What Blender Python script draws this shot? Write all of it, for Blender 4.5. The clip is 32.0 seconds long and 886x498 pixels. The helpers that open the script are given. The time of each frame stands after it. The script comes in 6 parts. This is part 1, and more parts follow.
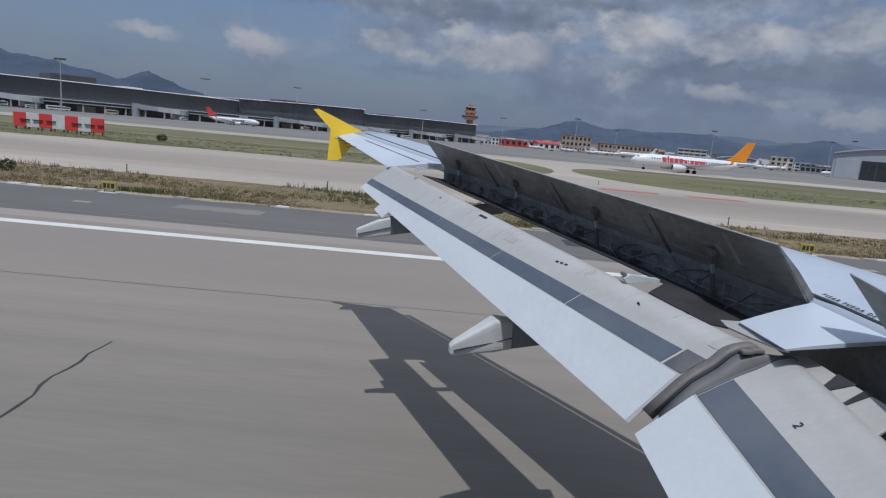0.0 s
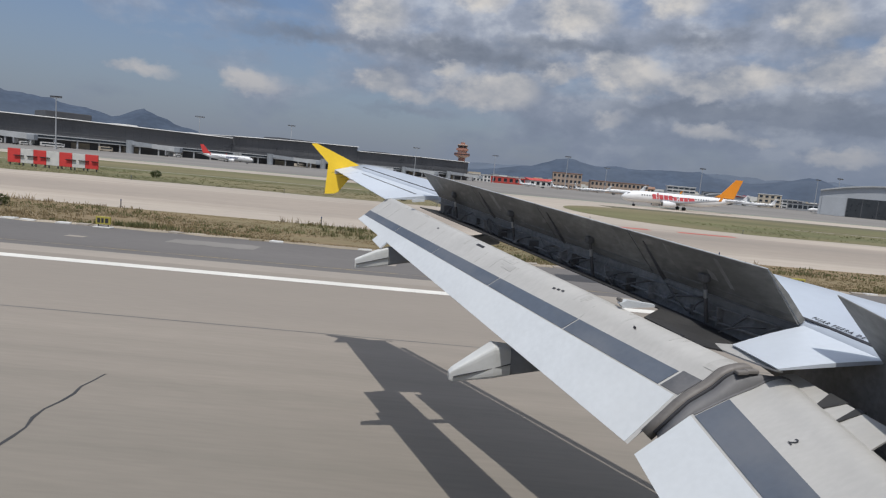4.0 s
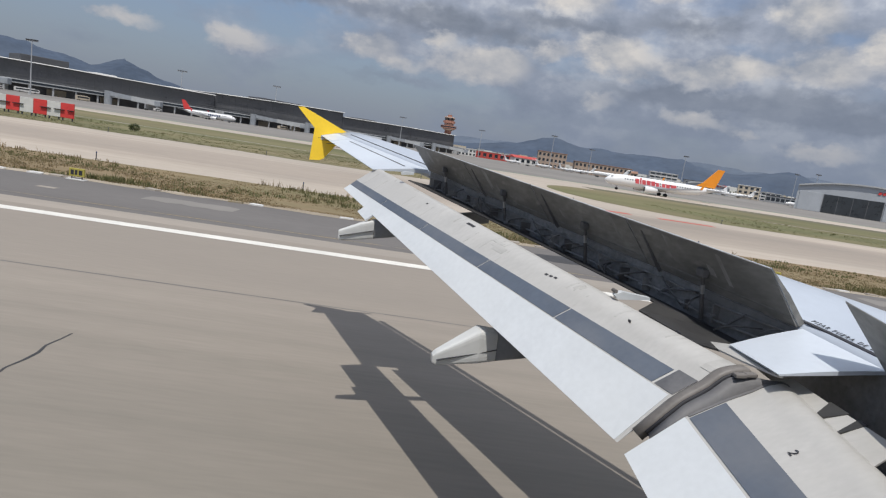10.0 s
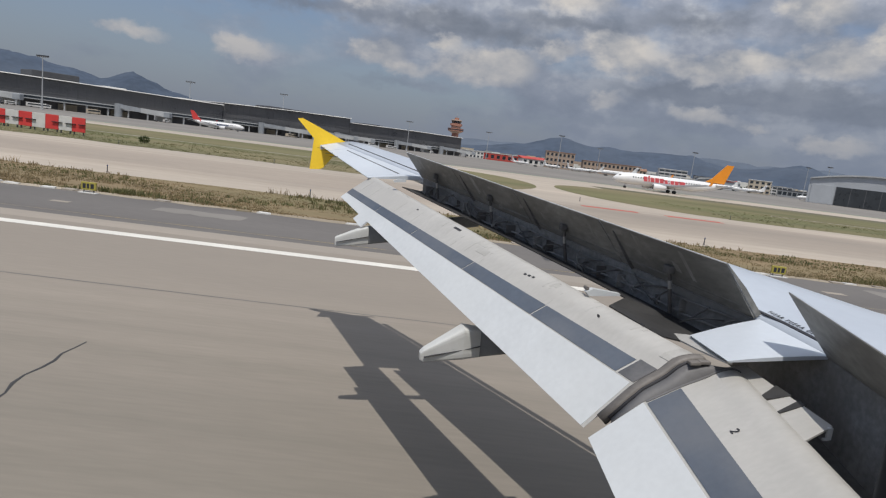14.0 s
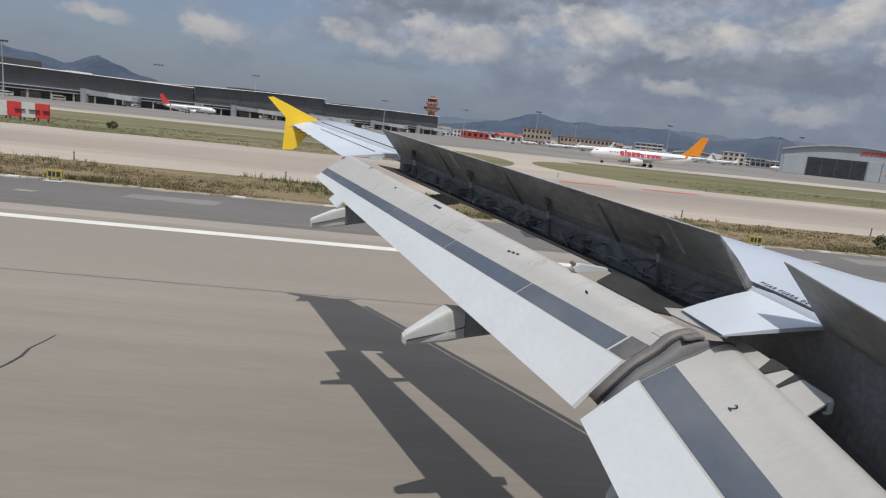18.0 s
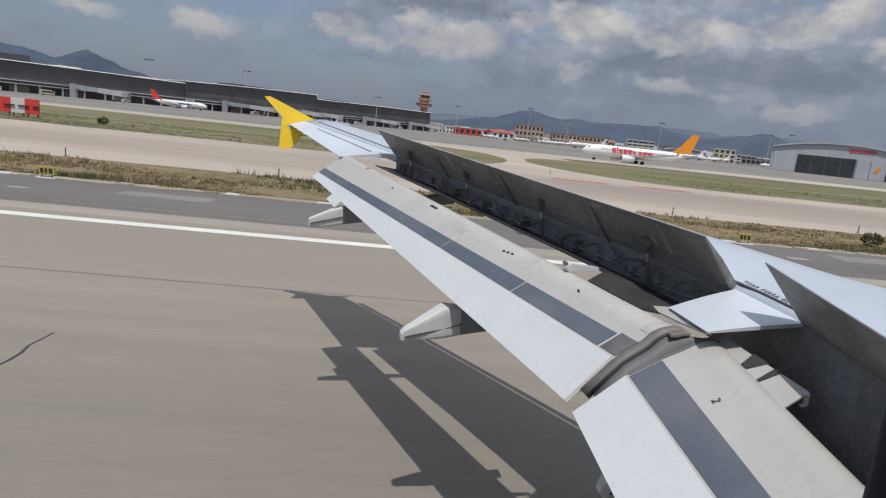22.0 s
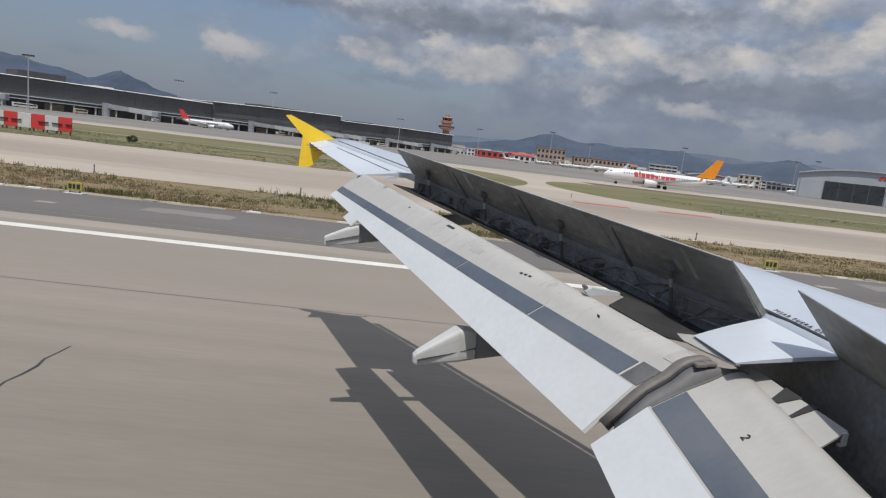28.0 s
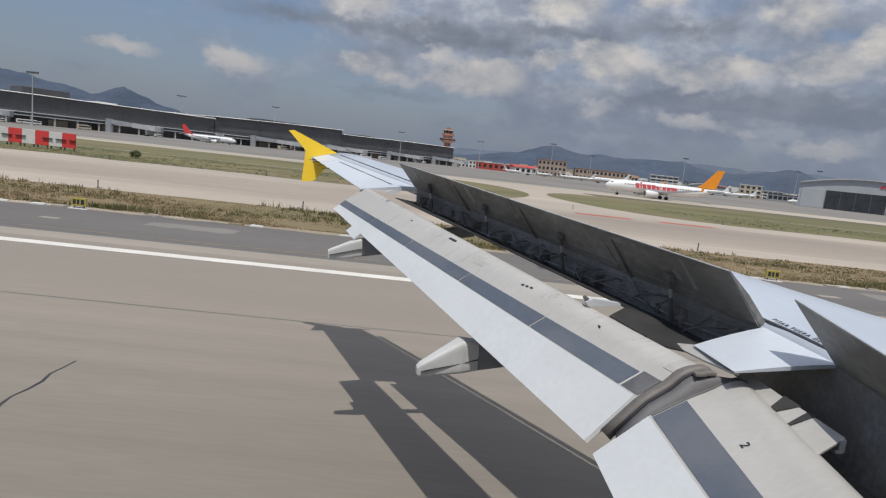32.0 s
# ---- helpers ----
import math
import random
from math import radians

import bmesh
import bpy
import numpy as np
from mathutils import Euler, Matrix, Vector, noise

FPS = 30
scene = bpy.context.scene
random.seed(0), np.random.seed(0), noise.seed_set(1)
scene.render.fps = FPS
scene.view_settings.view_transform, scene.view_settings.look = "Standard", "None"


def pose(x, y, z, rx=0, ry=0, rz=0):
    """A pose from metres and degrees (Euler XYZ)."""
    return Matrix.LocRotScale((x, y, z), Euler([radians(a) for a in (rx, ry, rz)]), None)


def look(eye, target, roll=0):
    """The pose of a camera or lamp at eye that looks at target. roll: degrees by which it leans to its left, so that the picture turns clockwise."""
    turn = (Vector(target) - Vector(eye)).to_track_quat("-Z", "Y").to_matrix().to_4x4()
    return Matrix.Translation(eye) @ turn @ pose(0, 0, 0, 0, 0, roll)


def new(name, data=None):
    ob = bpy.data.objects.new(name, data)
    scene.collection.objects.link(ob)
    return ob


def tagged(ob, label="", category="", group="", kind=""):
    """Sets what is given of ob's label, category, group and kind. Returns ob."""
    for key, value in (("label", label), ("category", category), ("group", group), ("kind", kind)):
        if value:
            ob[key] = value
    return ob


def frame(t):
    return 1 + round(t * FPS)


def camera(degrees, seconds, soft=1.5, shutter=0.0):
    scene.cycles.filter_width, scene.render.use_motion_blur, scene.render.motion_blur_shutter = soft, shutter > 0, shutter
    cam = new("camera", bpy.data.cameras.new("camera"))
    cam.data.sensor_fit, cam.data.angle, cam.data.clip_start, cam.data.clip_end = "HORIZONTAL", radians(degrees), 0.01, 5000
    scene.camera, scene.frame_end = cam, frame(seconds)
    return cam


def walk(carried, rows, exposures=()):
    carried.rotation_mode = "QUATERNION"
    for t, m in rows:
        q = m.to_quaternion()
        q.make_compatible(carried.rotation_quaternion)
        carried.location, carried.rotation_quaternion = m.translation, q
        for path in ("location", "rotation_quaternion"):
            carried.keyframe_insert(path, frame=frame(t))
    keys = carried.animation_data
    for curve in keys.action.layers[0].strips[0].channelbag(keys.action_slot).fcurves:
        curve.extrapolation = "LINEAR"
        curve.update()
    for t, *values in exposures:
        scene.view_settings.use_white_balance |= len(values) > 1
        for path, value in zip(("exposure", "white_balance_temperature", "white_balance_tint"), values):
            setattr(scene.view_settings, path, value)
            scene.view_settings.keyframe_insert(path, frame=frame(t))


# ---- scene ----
cam = camera(73.24, 32.0, 1.25)

PATH = [  # seconds, x, y, z, heading, pitch, roll
    (0, -0.110, 1.902, 5.171, 8.32, -10.66, 5.05),
    (0.5, -0.184, 1.801, 5.214, 7.19, -10.98, 5.87),
    (1, -0.190, 1.853, 5.316, 5.61, -11.52, 4.88),
    (1.5, -0.368, 1.999, 5.479, 8.11, -12.47, 4.04),
    (2, -0.169, 2.107, 5.132, 8.78, -10.38, 4.57),
    (2.5, -0.281, 1.840, 5.209, 8.49, -10.68, 3.28),
    (3, -0.170, 1.682, 5.251, 7.14, -10.89, 2.91),
    (3.5, -0.206, 1.722, 5.104, 8.29, -8.94, 4.78),
    (5.5, -0.160, 1.875, 5.072, 9.55, -5.81, 4.87),
    (6, -0.129, 2.091, 5.176, 10.12, -7.57, 4.56),
    (6.5, -0.129, 2.198, 5.291, 10.30, -7.90, 2.92),
    (7, -0.177, 2.096, 5.082, 9.65, -5.80, 4.27),
    (7.5, -0.119, 2.024, 5.079, 8.59, -6.62, 4.17),
    (8, -0.032, 2.186, 5.101, 8.78, -9.03, 6.86),
    (8.5, 0.083, 2.054, 5.092, 8.16, -5.98, 11.59),
    (9, -0.266, 2.054, 5.195, 9.38, -9.07, 7.23),
    (9.5, -0.169, 2.009, 4.883, 9.76, -5.52, 10.82),
    (10, -0.271, 2.078, 5.096, 10.98, -9.50, 8.69),
    (10.5, 0.050, 1.839, 5.226, 6.85, -10.87, 5.27),
    (11, -0.108, 1.901, 5.183, 8.80, -11.21, 5.40),
    (11.5, -0.003, 1.809, 5.274, 7.78, -11.73, 4.32),
    (12, -0.055, 1.769, 5.360, 8.64, -12.01, 4.31),
    (12.5, -0.110, 1.747, 5.160, 9.68, -10.17, 6.46),
    (13, -0.128, 1.729, 5.074, 10.38, -9.05, 7.38),
    (13.5, -0.028, 1.660, 5.154, 9.71, -9.27, 7.11),
    (14, -0.051, 1.613, 5.216, 9.95, -9.36, 7.10),
    (14.5, 0.056, 1.578, 5.217, 9.26, -9.45, 6.97),
    (16.5, -0.016, 1.827, 5.198, 12.20, -10.66, 6.38),
    (17, 0.043, 1.868, 5.196, 11.92, -11.04, 6.16),
    (17.5, 0.071, 1.861, 5.173, 11.53, -10.98, 5.72),
    (18, -0.005, 1.892, 5.155, 12.12, -11.10, 5.81),
    (18.5, -0.084, 1.881, 5.104, 12.27, -10.94, 6.10),
    (19, -0.106, 1.805, 5.214, 11.62, -11.96, 5.12),
    (19.5, 0.010, 1.717, 5.169, 10.19, -11.87, 4.82),
    (20, -0.047, 1.679, 5.218, 10.56, -12.31, 4.70),
    (20.5, -0.083, 1.666, 5.200, 11.15, -12.01, 4.96),
    (21, -0.035, 1.656, 5.275, 11.17, -12.31, 4.70),
    (21.5, -0.079, 1.691, 5.197, 12.29, -11.41, 5.77),
    (22, -0.107, 1.696, 5.231, 12.90, -11.36, 6.00),
    (22.5, -0.047, 1.678, 5.236, 12.45, -11.22, 6.14),
    (23, 0.037, 1.668, 5.201, 11.93, -10.79, 6.39),
    (23.5, -0.037, 1.717, 5.187, 12.92, -10.75, 7.05),
    (24, -0.056, 1.734, 5.238, 13.18, -11.14, 7.09),
    (24.5, -0.026, 1.723, 5.213, 12.65, -11.06, 7.09),
    (25, -0.046, 1.727, 5.191, 12.44, -11.01, 7.12),
    (25.5, -0.069, 1.745, 5.195, 11.92, -11.09, 7.07),
    (27.5, -0.073, 1.889, 5.137, 11.25, -9.32, 6.88),
    (28, -0.022, 1.858, 5.192, 10.75, -9.52, 6.66),
    (28.5, -0.032, 1.846, 5.209, 11.05, -9.42, 6.65),
    (29, -0.024, 1.768, 5.133, 10.92, -8.43, 7.15),
    (29.5, -0.096, 1.806, 5.202, 11.85, -8.84, 7.11),
    (30, -0.081, 1.782, 5.127, 11.66, -7.99, 7.63),
    (30.5, -0.049, 1.777, 5.209, 11.34, -8.51, 7.00),
    (31, -0.162, 1.814, 5.181, 12.21, -8.22, 7.20),
    (31.5, -0.209, 1.824, 5.139, 12.29, -7.98, 7.54),
    (32, -0.044, 1.763, 5.212, 10.42, -8.37, 6.17),
]
EXPOSURES = [(0, -0.36, 5700, 10), (2, -0.18, 6050, 10), (4, -0.08, 6250, 10), (6, -0.20, 6350, 10), (7, -0.32, 6380, 10), (8, -0.20, 6350, 10), (9, -0.12, 6300, 10), (10, 0.06, 6340, 10), (11, -0.06, 6420, 10), (14, -0.08, 6440, 10), (21, -0.07, 6330, 10), (32, -0.08, 6390, 10)]
WORLD, SKY, SUN_POWER = 1.0, 0.092, 3.28
HEAPS = [  # heading, height, half width and half height in degrees of the sunlit cloud tops, and how bright they are
    (11.7, 7.7, 4.2, 1.1, 1.0), (13.8, 8.5, 2.0, 0.8, 0.9), (-9.7, 6.6, 2.8, 0.7, 0.85), (-18.5, 6.5, 2.9, 0.55, 0.7),
    (1.5, 8.0, 2.5, 0.8, 0.8), (4.1, 6.8, 2.8, 0.5, 0.55), (7.9, 9.9, 1.8, 0.55, 0.7), (24.7, 10.0, 2.9, 1.1, 0.85),
    (22.1, 10.8, 2.0, 0.9, 0.7), (30.6, 9.2, 3.2, 0.9, 0.7), (34.2, 10.0, 3.0, 0.8, 0.75), (31.2, 5.6, 3.0, 0.6, 0.85),
    (35.5, 4.8, 1.6, 0.4, 0.7), (41.6, 4.0, 3.0, 0.45, 0.8), (40.2, 10.6, 3.2, 1.1, 0.8), (22.8, 6.3, 2.2, 0.6, 0.5),
    (44.0, 12.3, 1.8, 1.0, 0.95), (18.0, 9.9, 2.0, 0.65, 0.6), (0.2, 13.8, 3.6, 1.5, 0.75), (19.0, 15.0, 3.9, 1.4, 0.8),
    (10.6, 16.2, 2.8, 0.9, 0.7), (27.6, 16.0, 2.8, 0.9, 0.7), (38.0, 14.6, 3.0, 1.2, 0.8), (47.0, 9.0, 2.4, 0.9, 0.8)]
DECKS = [  # the same for the darker undersides
    (35.5, 7.0, 9.2, 0.95, 0.9), (42.7, 6.3, 5.4, 0.85, 0.9), (28.5, 7.4, 5.5, 0.7, 0.8), (14.5, 10.7, 3.8, 0.75, 0.8),
    (3.6, 5.6, 5.1, 0.5, 0.5), (6.5, 11.3, 5.5, 1.0, 0.9), (-5.5, 11.2, 6.7, 0.85, 0.7), (18.5, 12.3, 6.0, 0.8, 0.8),
    (29.6, 13.2, 4.4, 0.8, 0.8), (40.5, 8.2, 4.0, 0.6, 0.7), (-13.0, 13.2, 5.3, 0.9, 0.5)]


def heading_pose(x, y, z, heading, pitch, roll):
    h, p = radians(heading), radians(pitch)
    way = Vector((math.sin(h) * math.cos(p), math.cos(h) * math.cos(p), math.sin(p)))
    return look((x, y, z), Vector((x, y, z)) + way, roll)


walk(cam, [(r[0], heading_pose(*r[1:])) for r in PATH], exposures=EXPOSURES)

# ---- world and sun ----
SUN_WAY = Vector((-0.101, -0.441, 1.0)).normalized()
LIFT = 0.54
STANCE = pose(0.150, 0.100, 0.100, 1.436, -2.641, -0.059)  # how the airliner stands on its wheels


def ramp(nt, fac, stops):
    n = nt.nodes.new("ShaderNodeValToRGB")
    els = n.color_ramp.elements
    while len(els) < len(stops):
        els.new(0.5)
    for e, (p, c) in zip(els, stops):
        e.position = p
        e.color = (*c, 1) if len(c) == 3 else c
    nt.links.new(fac, n.inputs[0])
    return n.outputs[0]


def mixrgb(nt, fac, a, b, blend="MIX"):
    n = nt.nodes.new("ShaderNodeMix")
    n.data_type, n.blend_type = "RGBA", blend
    for sock, v in ((n.inputs[0], fac), (n.inputs[6], a), (n.inputs[7], b)):
        if isinstance(v, bpy.types.NodeSocket):
            nt.links.new(v, sock)
        else:
            sock.default_value = v if isinstance(v, float) else (*v, 1)
    return n.outputs[2]


def maths(nt, op, a, b=0.0):
    n = nt.nodes.new("ShaderNodeMath")
    n.operation = op
    for sock, v in ((n.inputs[0], a), (n.inputs[1], b)):
        if isinstance(v, bpy.types.NodeSocket):
            nt.links.new(v, sock)
        else:
            sock.default_value = v
    return n.outputs[0]


def make_world():
    w = bpy.data.worlds.new("sky")
    scene.world = w
    w.use_nodes = True
    nt = w.node_tree
    nt.nodes.clear()
    out = nt.nodes.new("ShaderNodeOutputWorld")
    bg = nt.nodes.new("ShaderNodeBackground")
    sky = nt.nodes.new("ShaderNodeTexSky")
    sky.sky_type, sky.sun_disc = "NISHITA", False
    sky.sun_elevation = math.asin(SUN_WAY.z)
    sky.sun_rotation = math.atan2(SUN_WAY.x, SUN_WAY.y)
    sky.air_density, sky.dust_density, sky.ozone_density = 1.2, 1.5, 2.0
    tc = nt.nodes.new("ShaderNodeTexCoord")
    sep = nt.nodes.new("ShaderNodeSeparateXYZ")
    nt.links.new(tc.outputs["Generated"], sep.inputs[0])
    def cloud_noise(vec, scale, detail=8.0, rough=0.55):
        n = nt.nodes.new("ShaderNodeTexNoise")
        n.inputs["Scale"].default_value, n.inputs["Detail"].default_value, n.inputs["Roughness"].default_value = scale, detail, rough
        nt.links.new(vec, n.inputs["Vector"])
        return n

    def stretched(z):
        m = nt.nodes.new("ShaderNodeMapping")
        m.inputs["Scale"].default_value = (1.0, 1.0, z)
        nt.links.new(tc.outputs["Generated"], m.inputs[0])
        return m.outputs[0]
    big = cloud_noise(stretched(2.3), 4.2)
    puff = cloud_noise(stretched(1.7), 12.0, 5.0, 0.5)
    billow = cloud_noise(stretched(1.5), 40.0, 6.0, 0.56)
    # heading and height in degrees, shaken by noise at two scales, so that the clouds have ragged edges
    degrees_of = nt.nodes.new("ShaderNodeCombineXYZ")
    nt.links.new(maths(nt, "MULTIPLY", maths(nt, "ARCTAN2", sep.outputs[0], sep.outputs[1]), 57.296), degrees_of.inputs[0])
    nt.links.new(maths(nt, "MULTIPLY", maths(nt, "ARCSINE", sep.outputs[2]), 57.296), degrees_of.inputs[1])
    where = degrees_of.outputs[0]
    for source, reach in ((puff, (3.2, 2.0, 0.0)), (billow, (2.2, 1.7, 0.0))):
        shake = nt.nodes.new("ShaderNodeVectorMath")
        shake.operation = "MULTIPLY_ADD"
        nt.links.new(source.outputs["Color"], shake.inputs[0])
        shake.inputs[1].default_value = reach
        shake.inputs[2].default_value = [-0.5 * r for r in reach]
        moved = nt.nodes.new("ShaderNodeVectorMath")
        nt.links.new(where, moved.inputs[0])
        nt.links.new(shake.outputs[0], moved.inputs[1])
        where = moved.outputs[0]

    def masses(table, wide=1.0, tall=1.0):
        """The sum of soft heaps of cloud."""
        total = 0.0
        for az, el, w, h, much in ((a, e, w * wide, h * tall, m) for a, e, w, h, m in table):
            off = nt.nodes.new("ShaderNodeVectorMath")
            off.operation = "MULTIPLY_ADD"
            nt.links.new(where, off.inputs[0])
            off.inputs[1].default_value, off.inputs[2].default_value = (1 / w, 1 / h, 0.0), (-az / w, -el / h, 0.0)
            d = nt.nodes.new("ShaderNodeVectorMath")
            d.operation = "DOT_PRODUCT"
            nt.links.new(off.outputs[0], d.inputs[0])
            nt.links.new(off.outputs[0], d.inputs[1])
            total = maths(nt, "ADD", total, maths(nt, "MULTIPLY", maths(nt, "POWER", 0.368, d.outputs["Value"]), much))
        return total
    lit, base = masses(HEAPS, 0.85, 1.25), masses(DECKS)
    lit = maths(nt, "MULTIPLY", lit, maths(nt, "ADD", -0.2, maths(nt, "ADD", maths(nt, "MULTIPLY", puff.outputs[0], 1.3), maths(nt, "MULTIPLY", billow.outputs[0], 1.3))))
    # thicker cover to the front and overhead
    cover = maths(nt, "ADD", maths(nt, "ADD", -0.02, maths(nt, "MULTIPLY", sep.outputs[0], 0.20)), maths(nt, "MULTIPLY", sep.outputs[2], 0.34))
    dens = maths(nt, "ADD", maths(nt, "ADD", big.outputs[0], cover), maths(nt, "ADD", maths(nt, "MULTIPLY", lit, 0.14), maths(nt, "MULTIPLY", base, 0.12)))
    mask = ramp(nt, dens, [(0.46, (0, 0, 0)), (0.64, (1, 1, 1))])
    fine = maths(nt, "ADD", maths(nt, "MULTIPLY", puff.outputs[0], 0.72), maths(nt, "MULTIPLY", billow.outputs[0], 0.28))
    grey = ramp(nt, fine, [(0.36, (0.195, 0.222, 0.275)), (0.5, (0.262, 0.288, 0.345)), (0.62, (0.39, 0.41, 0.45))])
    lift = maths(nt, "ADD", 1.0, maths(nt, "MULTIPLY", maths(nt, "MAXIMUM", sep.outputs[2], 0.0), 1.25))
    over = nt.nodes.new("ShaderNodeVectorMath")
    over.operation = "SCALE"
    nt.links.new(grey, over.inputs[0])
    nt.links.new(lift, over.inputs["Scale"])
    blue = mixrgb(nt, 1.0, sky.outputs[0], (SKY * 0.92, SKY * 0.90, SKY * 0.98), "MULTIPLY")
    col = mixrgb(nt, mask, blue, over.outputs[0])
    shade = ramp(nt, base, [(0.12, (0, 0, 0)), (0.85, (0.80, 0.80, 0.80))])
    col = mixrgb(nt, shade, col, ramp(nt, fine, [(0.36, (0.150, 0.172, 0.212)), (0.62, (0.215, 0.238, 0.285))]))
    glow = ramp(nt, lit, [(0.16, (0, 0, 0)), (0.38, (0.5, 0.5, 0.5)), (0.8, (0.95, 0.95, 0.95))])
    col = mixrgb(nt, glow, col, ramp(nt, fine, [(0.38, (0.43, 0.435, 0.45)), (0.60, (0.70, 0.655, 0.60))]))
    haze = ramp(nt, sep.outputs[2], [(0.0, (0.9, 0.9, 0.9)), (0.05, (0.72, 0.72, 0.72)), (0.22, (0.0, 0.0, 0.0))])
    col = mixrgb(nt, haze, col, (0.205, 0.242, 0.315))
    nt.links.new(col, bg.inputs[0])
    bg.inputs[1].default_value = WORLD
    nt.links.new(bg.outputs[0], out.inputs[0])


make_world()
lamp = bpy.data.lights.new("sun", "SUN")
lamp.energy, lamp.angle, lamp.color = SUN_POWER, radians(0.53), (1.0, 0.95, 0.88)
sun = new("sun", lamp)
sun.rotation_euler = SUN_WAY.to_track_quat("Z", "Y").to_euler()

# ---- materials ----


def mat(name, base, rough=0.6, vary=0.12, scale=1.0, fine=None, bump=0.0, metal=0.0, tint=None, amount=0.0, stretch=(1, 1, 1), spec=0.5, piece=0.0, spot=None):
    """A painted or mineral surface: two scales of noise on the base colour, a second tint in patches, fine relief."""
    m = bpy.data.materials.new(name)
    m.use_nodes = True
    nt = m.node_tree
    b = nt.nodes["Principled BSDF"]
    tc = nt.nodes.new("ShaderNodeTexCoord")
    mp = nt.nodes.new("ShaderNodeMapping")
    mp.inputs["Scale"].default_value = stretch
    nt.links.new(tc.outputs["Object"], mp.inputs[0])
    n1 = nt.nodes.new("ShaderNodeTexNoise")
    n1.inputs["Scale"].default_value, n1.inputs["Detail"].default_value, n1.inputs["Roughness"].default_value = scale, 6.0, 0.6
    n2 = nt.nodes.new("ShaderNodeTexNoise")
    n2.inputs["Scale"].default_value, n2.inputs["Detail"].default_value = (fine or scale * 12), 4.0
    for n in (n1, n2):
        nt.links.new(mp.outputs[0], n.inputs["Vector"])
    v1 = ramp(nt, n1.outputs[0], [(0.3, (1 - vary,) * 3), (0.7, (1 + vary * 0.6,) * 3)])
    v2 = ramp(nt, n2.outputs[0], [(0.3, (1 - vary * 0.6,) * 3), (0.7, (1 + vary * 0.4,) * 3)])
    col = mixrgb(nt, 1.0, mixrgb(nt, 1.0, base, v1, "MULTIPLY"), v2, "MULTIPLY")
    if tint:
        n3 = nt.nodes.new("ShaderNodeTexNoise")
        n3.inputs["Scale"].default_value, n3.inputs["Detail"].default_value = scale * 0.37, 8.0
        n3.inputs["Roughness"].default_value = 0.65
        nt.links.new(mp.outputs[0], n3.inputs["Vector"])
        patch = ramp(nt, n3.outputs[0], [(0.42, (0, 0, 0)), (0.62, (amount,) * 3)])
        col = mixrgb(nt, patch, col, tint)
    if spot:
        n4 = nt.nodes.new("ShaderNodeTexNoise")
        n4.inputs["Scale"].default_value, n4.inputs["Detail"].default_value = scale * 3.1, 5.0
        nt.links.new(mp.outputs[0], n4.inputs["Vector"])
        patch = ramp(nt, n4.outputs[0], [(0.60, (0, 0, 0)), (0.70, (spot[1],) * 3)])
        col = mixrgb(nt, patch, col, spot[0])
    if piece:
        info = nt.nodes.new("ShaderNodeObjectInfo")
        pv = ramp(nt, info.outputs["Random"], [(0.0, (1 - piece,) * 3), (1.0, (1 + piece * 0.5,) * 3)])
        col = mixrgb(nt, 1.0, col, pv, "MULTIPLY")
    nt.links.new(col, b.inputs["Base Color"])
    r = ramp(nt, n1.outputs[0], [(0.3, (max(0.03, rough - 0.08),) * 3), (0.7, (min(1, rough + 0.1),) * 3)])
    nt.links.new(r, b.inputs["Roughness"])
    b.inputs["Metallic"].default_value = metal
    b.inputs["Specular IOR Level"].default_value = spec
    if bump:
        bp = nt.nodes.new("ShaderNodeBump")
        bp.inputs["Strength"].default_value, bp.inputs["Distance"].default_value = 0.6, bump
        nt.links.new(n2.outputs[0], bp.inputs["Height"])
        nt.links.new(bp.outputs[0], b.inputs["Normal"])
    return m


M = {}


def rubbered(m, v0, v1, tone):
    """Tyre rubber that darkens the paving more and more towards the centre line."""
    nt = m.node_tree
    b = nt.nodes["Principled BSDF"]
    tc = nt.nodes.new("ShaderNodeTexCoord")
    sep = nt.nodes.new("ShaderNodeSeparateXYZ")
    nt.links.new(tc.outputs["Object"], sep.inputs[0])
    mp = nt.nodes.new("ShaderNodeMapping")
    mp.inputs["Scale"].default_value = (0.012, 1.1, 1)
    nt.links.new(tc.outputs["Object"], mp.inputs[0])
    n = nt.nodes.new("ShaderNodeTexNoise")
    n.inputs["Scale"].default_value, n.inputs["Detail"].default_value = 1.0, 6.0
    nt.links.new(mp.outputs[0], n.inputs["Vector"])
    f = maths(nt, "DIVIDE", maths(nt, "SUBTRACT", v0, sep.outputs[1]), v0 - v1)
    f = maths(nt, "ADD", f, maths(nt, "MULTIPLY", maths(nt, "SUBTRACT", n.outputs[0], 0.5), 0.9))
    dark = ramp(nt, f, [(0.0, (1, 1, 1)), (0.9, tone)])
    nt.links.new(mixrgb(nt, 1.0, b.inputs["Base Color"].links[0].from_socket, dark, "MULTIPLY"), b.inputs["Base Color"])


